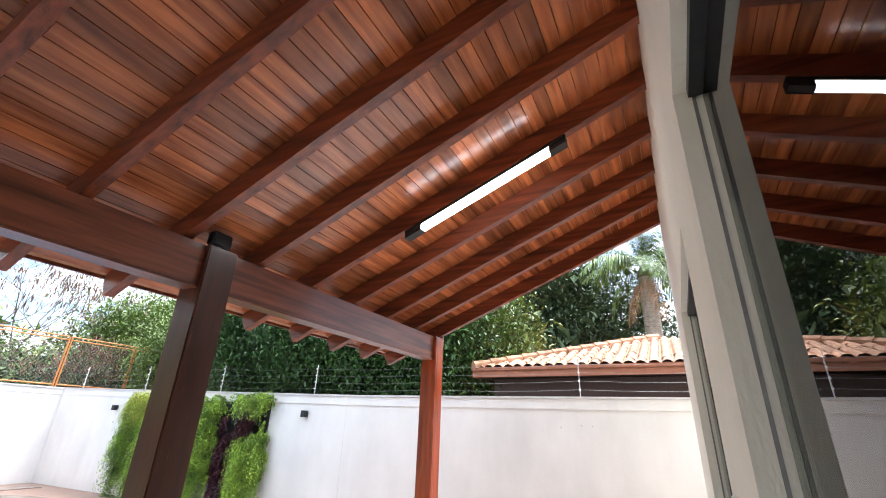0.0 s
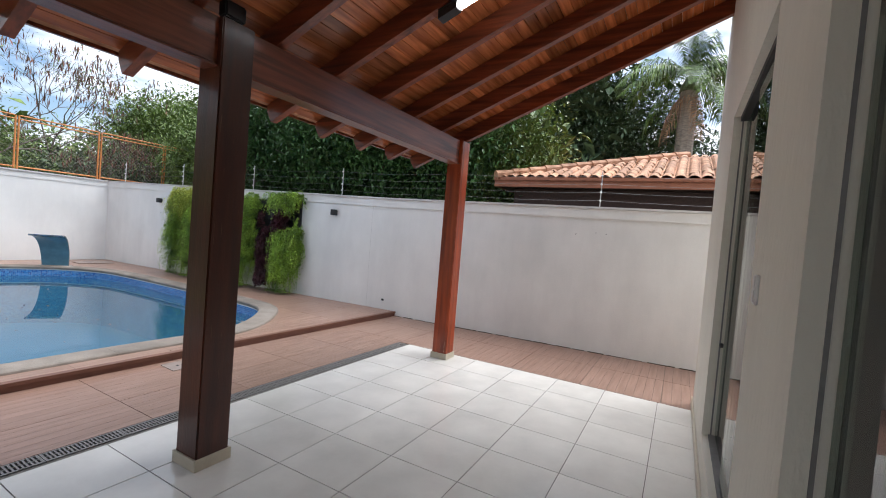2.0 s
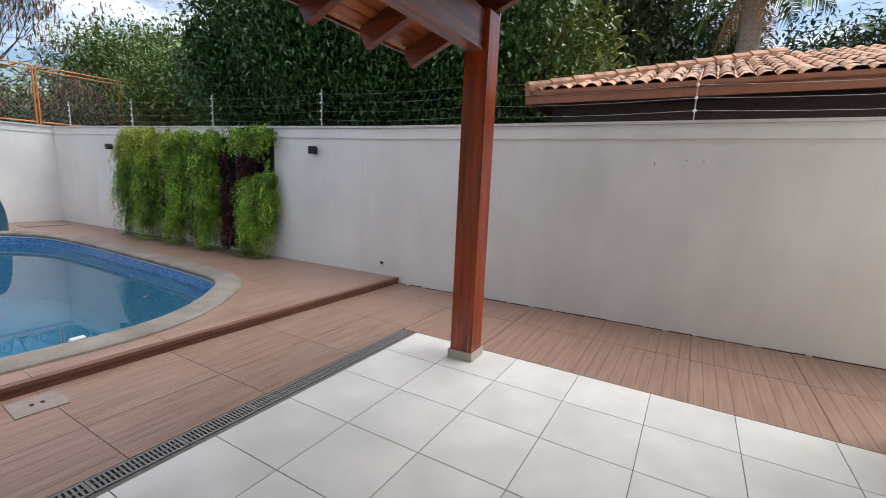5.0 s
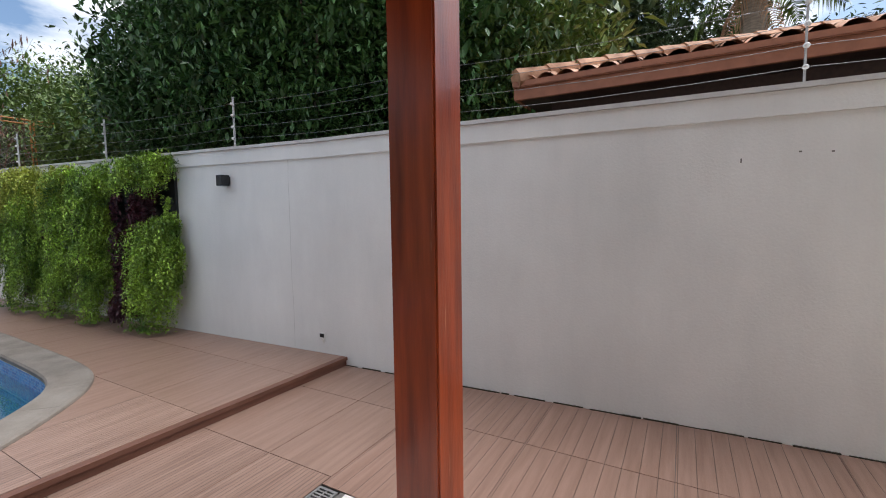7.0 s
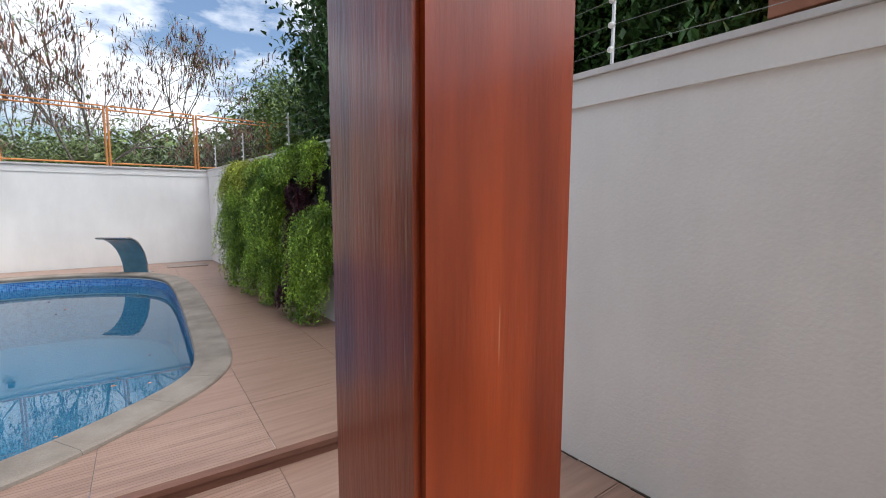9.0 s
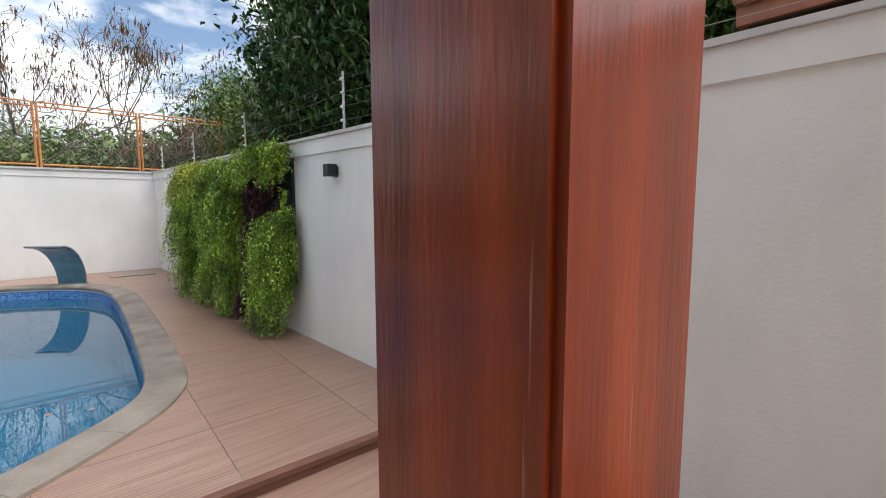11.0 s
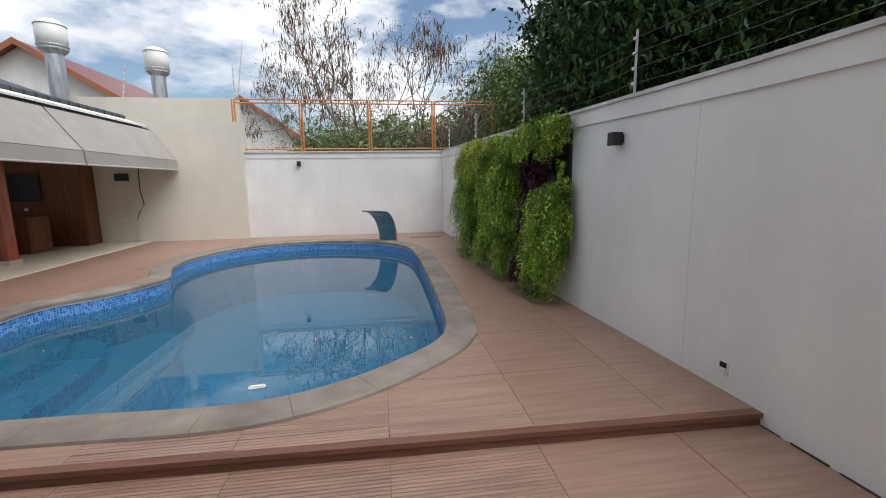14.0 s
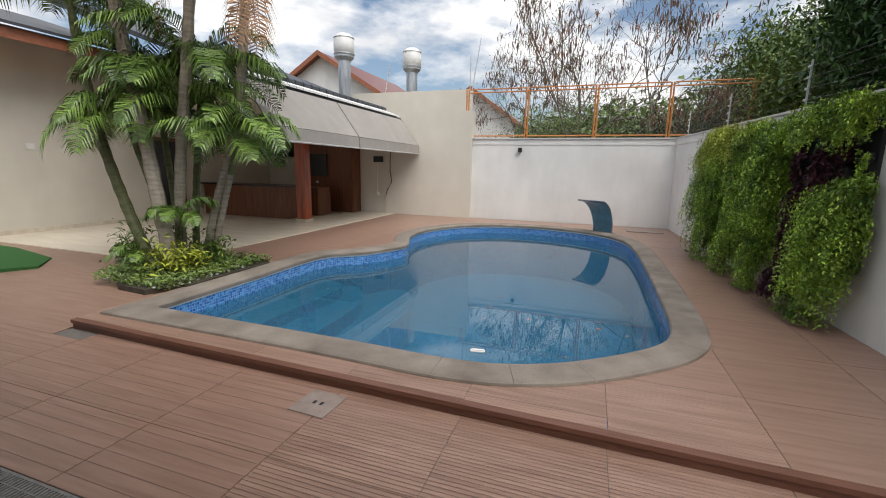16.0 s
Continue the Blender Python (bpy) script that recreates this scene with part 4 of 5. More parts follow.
tree("shrub", "distant green tree line behind the fence", (10, 40, -0.13), 4, (9, 40, 3.2), (24, 5, 3.4), 620, 60, 0.5, M_LEAF2, 12, 1.0, 0.3, 0.2, 0.4, 0.5, 160)
tree("shrub", "distant dark tree line behind the wall", (40, 22, -0.13), 5, (40, 20, 4.5), (6, 24, 4.4), 620, 60, 0.5, M_LEAF3, 13, 1.1, 0.3, 0.2, 0.4, 0.5, 160)


def pod_tree(base, seed, label, H=4.6, spread=1.0):
    """A nearly bare tree: forking thin branches hung with long brown seed pods and sparse leaflets."""
    rng = np.random.default_rng(seed)
    t = thing("pod_tree", label, "tree", "", base)
    bb = bmesh.new()
    tips = []

    def grow(p, d, L, r, lev):
        q = p + d * L
        mid = p.lerp(q, 0.5) + Vector(rng.normal(0, 0.04 * L, 3))
        tube([p, mid, q], [r, r * 0.85, r * 0.65], 6 if lev < 2 else 4, bb, False)
        if lev >= 2:
            tips.extend([mid, q])
        if lev == 6:
            return
        for _ in range(3 if lev < 2 else int(rng.integers(2, 4))):
            nd = (d + Vector(rng.normal(0, 0.42 * spread, 3)) + Vector((0, 0, 0.06))).normalized()
            grow(q, nd, L * rng.uniform(0.66, 0.86), r * 0.62, lev + 1)
    grow(Vector((0, 0, 0)), Vector((0.02, 0, 1)), H * 0.27, 0.075, 0)
    part("branch_crown", bb, M_BARK, t)
    pts = np.array([tuple(p) for p in tips])
    pc = pts[rng.choice(len(pts), min(len(pts), 1700))] + rng.normal(0, 0.08, (min(len(pts), 1700), 3)) - np.array([0, 0, 0.09])
    pods = part("seed_pod_mass", leaf_cloud("seed_pod_mass", pc, 0.28, M_POD, rng, 0.22, 1.25, 0.15), M_POD, t, "long brown dry seed pods")
    pods["kind"] = "stuff"
    lc = pts[rng.choice(len(pts), 1500)] + rng.normal(0, 0.16, (1500, 3))
    part("foliage", leaf_cloud("foliage", lc, 0.1, M_LEAF2, rng, 0.6, 0.1, 0.4), M_LEAF2, t, "sparse small green leaves")


pod_tree((1.7, 16.6, -0.13), 21, "almost bare tree hung with brown seed pods behind the fence", 8.6, 1.0)
pod_tree((3.6, 18.0, -0.13), 22, "thin bare tree with brown seed pods behind the fence", 8.0, 1.1)
pod_tree((-0.2, 19.0, -0.13), 23, "bare spreading tree with dry pods behind the fence", 6.6, 1.15)
pod_tree((5.6, 16.2, -0.13), 24, "dry tangled bush with brown pods behind the fence", 4.6, 1.5)


def frond(name, L, leaflets, wid, droop, m, rng, lw=0.03, curl=0.5, rise=0.9):
    """An arching palm frond along local +x: midrib and two rows of narrow drooping leaflets."""
    verts, faces = [], []
    rib = [Vector((0, 0, 0))]
    for i in range(8):
        e = rise - (rise + droop) * ((i + 0.5) / 8) ** 1.2
        rib.append(rib[-1] + Vector((math.cos(e), 0, math.sin(e))) * L / 8)
    for i in range(8):
        a, b = rib[i], rib[i + 1]
        wa, wb2 = 0.014 * (1 - i / 9), 0.014 * (1 - (i + 1) / 9)
        k = len(verts)
        verts += [a + Vector((0, -wa, 0)), a + Vector((0, wa, 0)), b + Vector((0, wb2, 0)), b + Vector((0, -wb2, 0)), a + Vector((0, 0, -wa)), b + Vector((0, 0, -wb2))]
        faces += [(k, k + 1, k + 2, k + 3), (k + 1, k + 4, k + 5, k + 2), (k + 4, k, k + 3, k + 5)]
    for i in range(leaflets):
        t = 0.16 + 0.84 * i / (leaflets - 1)
        j = min(7, int(t * 8))
        p = rib[j].lerp(rib[j + 1], t * 8 - j)
        tan = (rib[j + 1] - rib[j]).normalized()
        ll = wid * math.sin(math.pi * (0.12 + 0.83 * t)) ** 0.7 * rng.uniform(0.85, 1.1)
        for sg in (-1, 1):
            d = (Vector((0, sg, 0)) + tan * rng.uniform(0.55, 0.8) + Vector((0, 0, 0.25 + rng.normal(0, 0.1)))).normalized()
            e1 = p + d * ll * 0.55
            e2 = p + d * ll + Vector((0, 0, -curl * ll * rng.uniform(0.6, 1.3)))
            w = tan * lw * 0.5
            k = len(verts)
            verts += [p - w * 0.5, p + w * 0.5, e1 + w, e1 - w, e2]
            faces += [(k, k + 1, k + 2, k + 3), (k + 3, k + 2, k + 4)]
    return pydata(name, verts, faces, m)


def palm(name, label, base, pts, r0, r1, nf, L, m_tr, seed, wid=0.38, leaflets=34, up=0.92, dry=0, el0=0.2, rings=True, curl=0.62, lw=0.026, droop=1.0, shaft=True):
    """A palm: ringed curving trunk, green crown shaft and a spray of fronds."""
    rng = np.random.default_rng(seed)
    t = thing(name, label, "palm", "", base)
    P = [Vector(p) for p in pts]
    path, rad = [], []
    N = 26
    for i in range(N + 1):
        s = i / N * (len(P) - 1)
        j = min(len(P) - 2, int(s))
        u = s - j
        a, b = P[j], P[j + 1]
        c = P[max(0, j - 1)]
        d = P[min(len(P) - 1, j + 2)]
        path.append(0.5 * (2 * a + (b - c) * u + (2 * c - 5 * a + 4 * b - d) * u * u + (3 * a - c - 3 * b + d) * u ** 3))
        rr = r0 + (r1 - r0) * i / N
        rad.append(rr * (1.09 if rings and i % 2 else 0.97) * (1.25 if i == 0 else 1))
    part("trunk", tube(path, rad, 10), m_tr, t)
    top = path[-1]
    if shaft:
        dirn = (path[-1] - path[-2]).normalized()
        part("crown_shaft", tube([top, top + dirn * 0.3, top + dirn * 0.62], [r1 * 1.15, r1 * 0.95, r1 * 0.4], 10), M_GTRUNK, t, "smooth green crown shaft")
        top = top + dirn * 0.5
    for i in range(nf):
        az = 360 * i / nf + rng.uniform(-24, 24)
        e0 = radians(rng.uniform(el0, up) * 90)
        f = part("frond", frond("frond", L * rng.uniform(0.75, 1.1), leaflets, wid, droop * rng.uniform(0.6, 1.25), M_PALM, rng, lw, curl, e0), M_PALM, t)
        f.matrix_world = Matrix.Translation(Vector(base) + top) @ Euler((0, 0, radians(az))).to_matrix().to_4x4()
    for i in range(dry):
        f = part("dry_frond", frond("dry_frond", L * 0.8, 26, wid * 0.7, 1.5, M_DRY, rng, lw, 1.2, -0.9), M_DRY, t, "brown hanging dry frond")
        f.matrix_world = Matrix.Translation(Vector(base) + top - Vector((0, 0, 0.35))) @ Euler((0, 0, radians(rng.uniform(0, 360)))).to_matrix().to_4x4()
    return t


# palm clump beside the pool
palm("areca_palm", "leaning green-stemmed palm in the planted bed", (-3.7, 4.76, 0.1), [(0, 0, 0), (-0.44, 0, 0.9), (-0.88, 0, 2.1), (-1.06, 0, 3.3)], 0.08, 0.06, 15, 1.6, M_GTRUNK, 31, 0.42, 44, droop=1.15)
palm("areca_palm", "stout pale ringed palm trunk in the planted bed", (-3.15, 4.66, 0.1), [(0, 0, 0), (-0.15, 0, 0.7), (-0.4, 0.05, 1.9), (-0.64, 0.05, 3.2), (-0.78, 0.05, 4.4)], 0.1, 0.075, 13, 1.9, M_TRUNK, 32, 0.45, 40, droop=1.4)
palm("areca_palm", "tall ringed palm trunk in the planted bed", (-3.45, 5.0, 0.1), [(0, 0, 0), (0.16, 0, 1.5), (0.48, 0, 3.1), (0.74, 0, 4.5)], 0.078, 0.066, 13, 1.8, M_TRUNK, 33, 0.42, 38, dry=1, droop=1.4)
palm("areca_palm", "thin ringed palm trunk leaning over the pool", (-3.28, 5.3, 0.1), [(0, 0, 0), (0.25, 0, 0.8), (0.85, 0, 2.4), (1.15, 0, 4.2)], 0.075, 0.06, 11, 1.7, M_TRUNK, 34, 0.42, 38, dry=4, droop=1.3)
palm("areca_palm", "low palm stem with arching fronds beside the pool", (-3.2, 5.35, 0.1), [(0, 0, 0), (0.28, -0.03, 0.75), (0.55, -0.05, 1.45)], 0.05, 0.042, 14, 1.15, M_TRUNK, 36, 0.34, 42, up=0.9, droop=1.3)
palm("areca_palm", "thin green palm stem in the middle of the bed", (-3.6, 5.15, 0.1), [(0, 0, 0), (0.05, 0, 1.1), (0.2, 0, 1.75)], 0.045, 0.04, 14, 1.35, M_GTRUNK, 40, 0.38, 42, droop=1.2)
palm("areca_palm", "leaning palm stem with drooping fronds", (-3.42, 4.95, 0.1), [(0, 0, 0), (-0.3, 0, 0.9), (-0.6, 0, 1.7)], 0.05, 0.044, 14, 1.25, M_GTRUNK, 37, 0.36, 42, droop=1.3)
palm("areca_palm", "slim palm stem with a dense dark crown", (-3.6, 5.4, 0.1), [(0, 0, 0), (0.15, 0, 1.3), (0.35, 0, 2.35)], 0.055, 0.048, 18, 1.6, M_GTRUNK, 39, 0.42, 44, droop=1.1)
palm("areca_palm", "young palm with short fronds low in the bed", (-3.95, 4.85, 0.1), [(0, 0, 0), (-0.04, 0, 0.1)], 0.04, 0.04, 9, 0.6, M_GTRUNK, 43, 0.24, 26, shaft=False)
palm("areca_palm", "young palm clump with short arching fronds", (-3.3, 4.85, 0.1), [(0, 0, 0), (0.05, 0, 0.35)], 0.035, 0.03, 8, 0.6, M_GTRUNK, 44, 0.22, 26)
palm("areca_palm", "green palm stem with a bushy crown behind the others", (-3.75, 5.3, 0.1), [(0, 0, 0), (-0.1, 0, 1.2), (-0.2, 0, 2.3)], 0.05, 0.045, 16, 1.45, M_GTRUNK, 45, 0.4, 42, droop=1.1)
# bed under the palms
rng = np.random.default_rng(41)
bed = setting("palm_bed", prism([(-4.3, 4.55), (-3.25, 3.9), (-2.72, 3.86), (-2.42, 4.3), (-2.42, 5.75), (-2.8, 5.95), (-4.2, 5.75)], "z", -0.05, 0.13), M_SOIL, "dark soil bed under the palms", "planting bed")
gp = np.stack([rng.uniform(-4.2, -2.45, 5200), rng.uniform(3.92, 5.85, 5200), rng.uniform(0.13, 0.24, 5200)], 1)
gp = gp[(gp[:, 0] + 0.62 * gp[:, 1] > -1.35)]
gc = tagged(part("ground_cover", leaf_cloud("ground_cover", gp, 0.07, M_LEAF2, rng, 0.5, -0.3, 0.4), M_LEAF2), "low green ground cover under the palms", "plants", kind="stuff")
peb = bmesh.new()
for _ in range(160):
    x, y, r = rng.uniform(-3.9, -2.5), rng.uniform(3.95, 5.75), rng.uniform(0.012, 0.03)
    if x + 0.62 * y < -1.3:
        continue
    mtx = Matrix.Translation((x, y, 0.135)) @ Matrix.Diagonal((r * 1.3, r, r * 0.7, 1))
    bmesh.ops.create_icosphere(peb, subdivisions=1, radius=1, matrix=mtx)
tagged(part("pebbles", peb, M_PLASTIC), "scattered white pebbles in the planting bed", "pebbles", kind="stuff")
for k, (x, y, h, m) in enumerate(((-3.05, 4.45, 0.4, M_FERN2), (-2.95, 4.75, 0.35, M_FERN2), (-4.05, 4.75, 0.55, M_PALM), (-3.5, 4.95, 0.75, M_LEAF2), (-3.0, 5.2, 0.4, M_PALM))):
    sh = thing("bedding_shrub", "small leafy yellow-green shrub in the palm bed" if m is M_FERN2 else "small leafy green plant in the palm bed", "shrub", "", (x, y, 0.12))
    stb = bmesh.new()
    for i in range(9):
        a = rng.uniform(0, 6.28)
        tube([(0, 0, 0), (0.08 * math.cos(a), 0.08 * math.sin(a), h * 0.5), (0.2 * math.cos(a), 0.2 * math.sin(a), h)], [0.008, 0.006, 0.003], 4, stb, False)
    part("stem", stb, M_GTRUNK, sh)
    pc = rng.normal(0, 1, (260, 3)) * np.array([0.13, 0.13, h * 0.3]) + np.array([0, 0, h * 0.65])
    part("foliage", leaf_cloud("foliage", pc, 0.13, m, rng, 0.5, 0.0, 0.28), m, sh)
# royal palm past the neighbour's roof
palm("royal_palm", "tall royal palm with a pale smooth trunk", (18.0, -2.2, -0.13), [(0, 0, 0), (0, 0, 4.5), (0.05, 0, 8.6)], 0.38, 0.34, 26, 3.1, M_TRUNK, 38, 0.7, 46, 0.9, 3, -0.35, False, 0.8, 0.05, 1.2)

# ---- vertical garden ----
garden = thing("vertical_garden", "lush hanging green wall with ferns and purple foliage", "plants")
garden.matrix_world = on_wall(8.45, 0.0)
part("backing_panel", box(-2.96, 1.6, 0.003, 0.04, 0.75, 2.33, 0.004), M_BLACK, garden, "black felt backing panel")
for i in range(5):
    part("planter_pocket", box(-2.92, 1.55, 0.04, 0.11, 0.85 + i * 0.33, 0.95 + i * 0.33, 0.01), M_BLACK, garden)
rngv = np.random.default_rng(51)


def hanging(x0, x1, z0, z1, nsprays, m, lsize, outw, length, name, label):
    """Arching stems that leave the wall and hang down, set with small leaves."""
    x0, x1 = (max(-1.6, v) * 0.8 - 0.32 + min(0.0, v + 1.6) for v in (x0, x1))
    pts = []
    per = 9
    for _ in range(nsprays // per):
        tx, tz = rngv.uniform(x0, x1), rngv.uniform(z0, z1)
        u = (2 * tx - x0 - x1) / (x1 - x0)
        tL = length * rngv.uniform(0.5, 1.2) * (1.15 - 0.35 * u * u)
        to = outw * rngv.uniform(0.2, 1.2) * (1 - 0.6 * u * u)
        for _ in range(per):
            x, z = tx + rngv.normal(0, 0.045), tz + rngv.normal(0, 0.05)
            L, o = tL * rngv.uniform(0.7, 1.1), to * rngv.uniform(0.75, 1.1)
            sx = rngv.normal(0, 0.07)
            for t in np.linspace(0.05, 1, 32):
                px = x + sx * t + rngv.normal(0, 0.012)
                py = 0.1 + o * (1 - (1 - t) ** 2) + rngv.normal(0, 0.012)
                pz = z + 0.10 * math.sin(t * 2.4) - L * t * t + rngv.normal(0, 0.01)
                pts.append((px, py, max(0.16, pz)))
    part(name, leaf_cloud(name, pts, lsize, m, rngv, 0.5, 0.6, 0.42), m, garden, label)


hanging(-3.12, -2.3, 0.75, 1.62, 780, M_FERN, 0.044, 0.44, 1.0, "fern", "bright green hanging fern")
hanging(-3.12, -2.0, 2.12, 2.42, 300, M_FERN, 0.044, 0.42, 0.26, "fern", "")
hanging(-2.15, -1.75, 0.35, 2.1, 190, M_PURPLE, 0.085, 0.2, 0.35, "purple_foliage", "dark purple trailing foliage")
hanging(-1.6, -0.95, 0.65, 2.3, 780, M_FERN, 0.044, 0.46, 0.85, "fern", "")
hanging(-0.85, -0.5, 0.35, 1.9, 150, M_PURPLE, 0.085, 0.2, 0.35, "purple_foliage", "")
hanging(-0.4, 0.25, 0.65, 2.3, 780, M_FERN, 0.044, 0.46, 0.85, "fern", "")
hanging(0.35, 0.7, 0.35, 1.8, 130, M_PURPLE, 0.085, 0.2, 0.35, "purple_foliage", "")
hanging(0.75, 1.5, 0.65, 2.3, 780, M_FERN, 0.044, 0.46, 0.85, "fern", "")
hanging(1.5, 1.75, 0.35, 1.6, 80, M_PURPLE, 0.085, 0.2, 0.3, "purple_foliage", "")
hanging(1.8, 2.55, 0.65, 2.3, 780, M_FERN, 0.044, 0.46, 0.85, "fern", "")
hanging(0.5, 2.6, 2.1, 2.45, 420, M_FERN2, 0.04, 0.44, 0.36, "fern", "fresh yellow-green fern top")
hanging(1.9, 2.6, 1.5, 2.2, 110, M_FERN2, 0.04, 0.46, 0.4, "fern", "")
hanging(-1.7, 0.5, 2.1, 2.42, 280, M_FERN, 0.04, 0.42, 0.34, "fern", "")
hanging(-3.10, -2.9, 0.6, 2.0, 90, M_FERN, 0.044, 0.12, 0.45, "fern", "")
hanging(-0.4, 2.6, 2.15, 2.42, 330, M_FERN2, 0.044, 0.5, 0.55, "fern", "")
hanging(-2.7, -2.2, 1.6, 2.05, 60, M_PURPLE, 0.085, 0.22, 0.3, "purple_foliage", "")
hanging(-2.5, -1.9, 0.3, 0.55, 90, M_PURPLE, 0.085, 0.4, 0.2, "purple_foliage", "")
# dirt caught in the joint along the garden wall
rd = random.Random(8)
db = bmesh.new()
yy = -8.5
while yy < 2.6:
    ln = rd.uniform(0.05, 0.3)
    w = rd.uniform(0.004, 0.016)
    prism([(wall_x(yy) - w, yy), (wall_x(yy + ln) - w * rd.uniform(0.5, 1.2), yy + ln), (wall_x(yy + ln) + 0.01, yy + ln), (wall_x(yy) + 0.01, yy)], "z", -0.004, rd.uniform(0.004, 0.012), db)
    yy += ln * rd.uniform(0.9, 1.3)
tagged(part("joint_dirt", db, M_SOIL), "dark dirt caught along the foot of the garden wall", "dirt", kind="stuff")

# small holes and scrapes left in the garden wall
for (yy, zz), (hw, hh) in zip(((-0.86, 2.01), (-1.19, 2.05), (-1.36, 2.04)), ((0.004, 0.016), (0.008, 0.005), (0.008, 0.005))):
    mk = thing("wall_mark", "small dark chipped hole in the garden wall paint", "mark", "marks on the garden wall")
    mk.matrix_world = on_wall(yy, zz)
    part("chip", box(-hw, hw, 0.0, 0.002, -hh, hh, 0.001), M_GROUT, mk)

for yy, z0, z1, w in ((3.46, 0.12, 2.28, 0.0025),):
    mk = thing("wall_crack", "thin grey vertical hairline crack in the garden wall render", "crack", "marks on the garden wall")
    mk.matrix_world = on_wall(yy, 0.0)
    cr = bmesh.new()
    zc, off = z0, 0.0
    while zc < z1:
        dz = rd.uniform(0.05, 0.16)
        o2 = off + rd.uniform(-0.006, 0.006)
        prism([(off - w, zc), (off + w, zc), (o2 + w, zc + dz), (o2 - w, zc + dz)], "y", 0.0, 0.0015, cr)
        zc, off = zc + dz, o2
    part("crack_line", cr, M_FILLER, mk)

# ---- pavilion ----
setting("pavilion_floor", box(-11.5, -3.95, 5.2, YB - 0.142, -0.1, 0.112, 0.0), M_STONEFLOOR, "cream polished travertine floor of the pavilion", "floor")
setting("wall_west", box(-9.5, -9.25, 3.4, YB + 1.0, -0.1, 4.2), M_CREAM, "cream rendered side wall of the house", "wall")
setting("wall_pavilion_side", box(-9.25, -4.302, YB - 0.1, YB + 0.3, -0.1, 3.3), M_CREAM, "cream back wall of the pavilion", "wall")
setting("wall_west_front", box(-14, -9.25, 3.2, 3.4, -0.1, 4.2), M_CREAM, "cream rendered wall end", "wall")
setting("baseboard_west", box(-9.248, -9.22, 3.4, YB - 0.11, 0.112, 0.2), M_STONEFLOOR, "travertine skirting along the house wall", "baseboard")
setting("turf", prism([(-12, 3.3), (-7.2, 3.3), (-5.75, 3.75), (-5.4, 4.2), (-5.9, 4.65), (-7.4, 4.95), (-12, 5.1)], "z", 0.05, 0.115), M_TURF, "green artificial turf patch", "lawn")
setting("eave_west", prism([(-9.5, 4.3), (-8.15, 3.95), (-8.15, 4.16), (-9.5, 4.5)], "y", 3.0, 9.0), M_FASCIA, "red-brown wooden eaves of the house", "eaves")
setting("roof_west", prism([(-9.6, 4.56), (-8.05, 4.19), (-8.05, 4.25), (-13, 5.7), (-13, 5.6)], "y", 2.9, 9.05), M_SLATE, "dark sheet roof of the house", "roof")
pr = setting("roof_pavilion", prism([(-3.85, 3.30), (-3.85, 3.36), (-9.3, 5.35), (-9.3, 5.2)], "y", 6.7, YB - 0.16), M_SLATE, "dark sheet roof of the pavilion", "roof")
setting("soffit_pavilion", box(-9.25, -3.95, 7.9, YB - 0.16, 3.16, 3.2), M_CREAM, "cream soffit under the pavilion roof", "ceiling")
for k in range(30):
    t = part("eave_tile", prism([(-3.72, 3.33), (-3.72, 3.375), (-4.2, 3.54), (-4.2, 3.50)], "y", 6.75 + k * 0.232, 6.75 + k * 0.232 + 0.206), M_WHITEHOUSE, pr, "pale weathered roof tile" if k == 0 else "")
for k in range(22):
    part("ridge_cap", tube([(-4.25, 6.75 + k * 0.315, 3.58), (-4.25, 6.75 + k * 0.315 + 0.29, 3.59)], [0.075, 0.062], 8), M_SLATE, pr)
setting("gutter", box(-3.86, -3.70, 6.7, YB - 0.16, 3.20, 3.29, 0.01), M_BLACK, "dark gutter along the pavilion eaves", "gutter")
for a, b in ((9.86, YB - 0.18), (6.7, 9.8)):
    aw = thing("awning", "grey fabric drop awning under the pavilion eaves", "awning", "pavilion awnings")
    part("fabric", prism([(-3.68, 3.24), (-3.66, 3.25), (-3.05, 2.42), (-3.08, 2.40)], "y", a, b), M_FABRIC, aw)
    part("valance", prism([(-3.08, 2.396), (-3.05, 2.41), (-3.03, 2.16), (-3.06, 2.16)], "y", a, b), M_FABRIC, aw)
    part("front_bar", tube([(-3.045, a, 2.15), (-3.045, b, 2.15)], 0.022, 8), M_POLE, aw, "pale metal front bar")
    part("side_arm", tube([(-3.70, b - 0.03, 2.7), (-3.08, b - 0.03, 2.4)], 0.015, 6), M_POLE, aw)
pp = thing("pavilion_post", "square reddish wooden post of the pavilion", "post")
part("shaft", box(-5.36, -5.06, 10.3, 10.6, 0.115, 3.158, 0.01), M_POST, pp)
part("skirting", box(-5.39, -5.03, 10.27, 10.63, 0.113, 0.2, 0.004), M_BASE, pp, "beige stone foot")
cn = thing("bar_counter", "long brown wood-clad bar counter", "counter")
part("body", box(-9.2, -5.95, 10.75, 11.2, 0.113, 1.06, 0.004), M_CAB, cn)
part("worktop", box(-9.22, -5.85, 10.62, 11.3, 1.062, 1.11, 0.006), M_GRANITE, cn, "dark granite worktop")
cn2 = thing("low_cabinet", "brown wood-fronted low cabinet", "cabinet")
part("body", box(-6.55, -5.75, 11.9, 12.6, 0.113, 1.0, 0.004), M_CAB, cn2)
part("drawer_front", box(-5.748, -5.735, 11.95, 12.55, 0.16, 0.56, 0.003), M_CAB, cn2)
part("drawer_front", box(-5.748, -5.735, 11.95, 12.55, 0.58, 0.96, 0.003), M_CAB, cn2)
tc_ = thing("tall_cabinet", "tall brown wood panel cabinet against the wall", "cabinet")
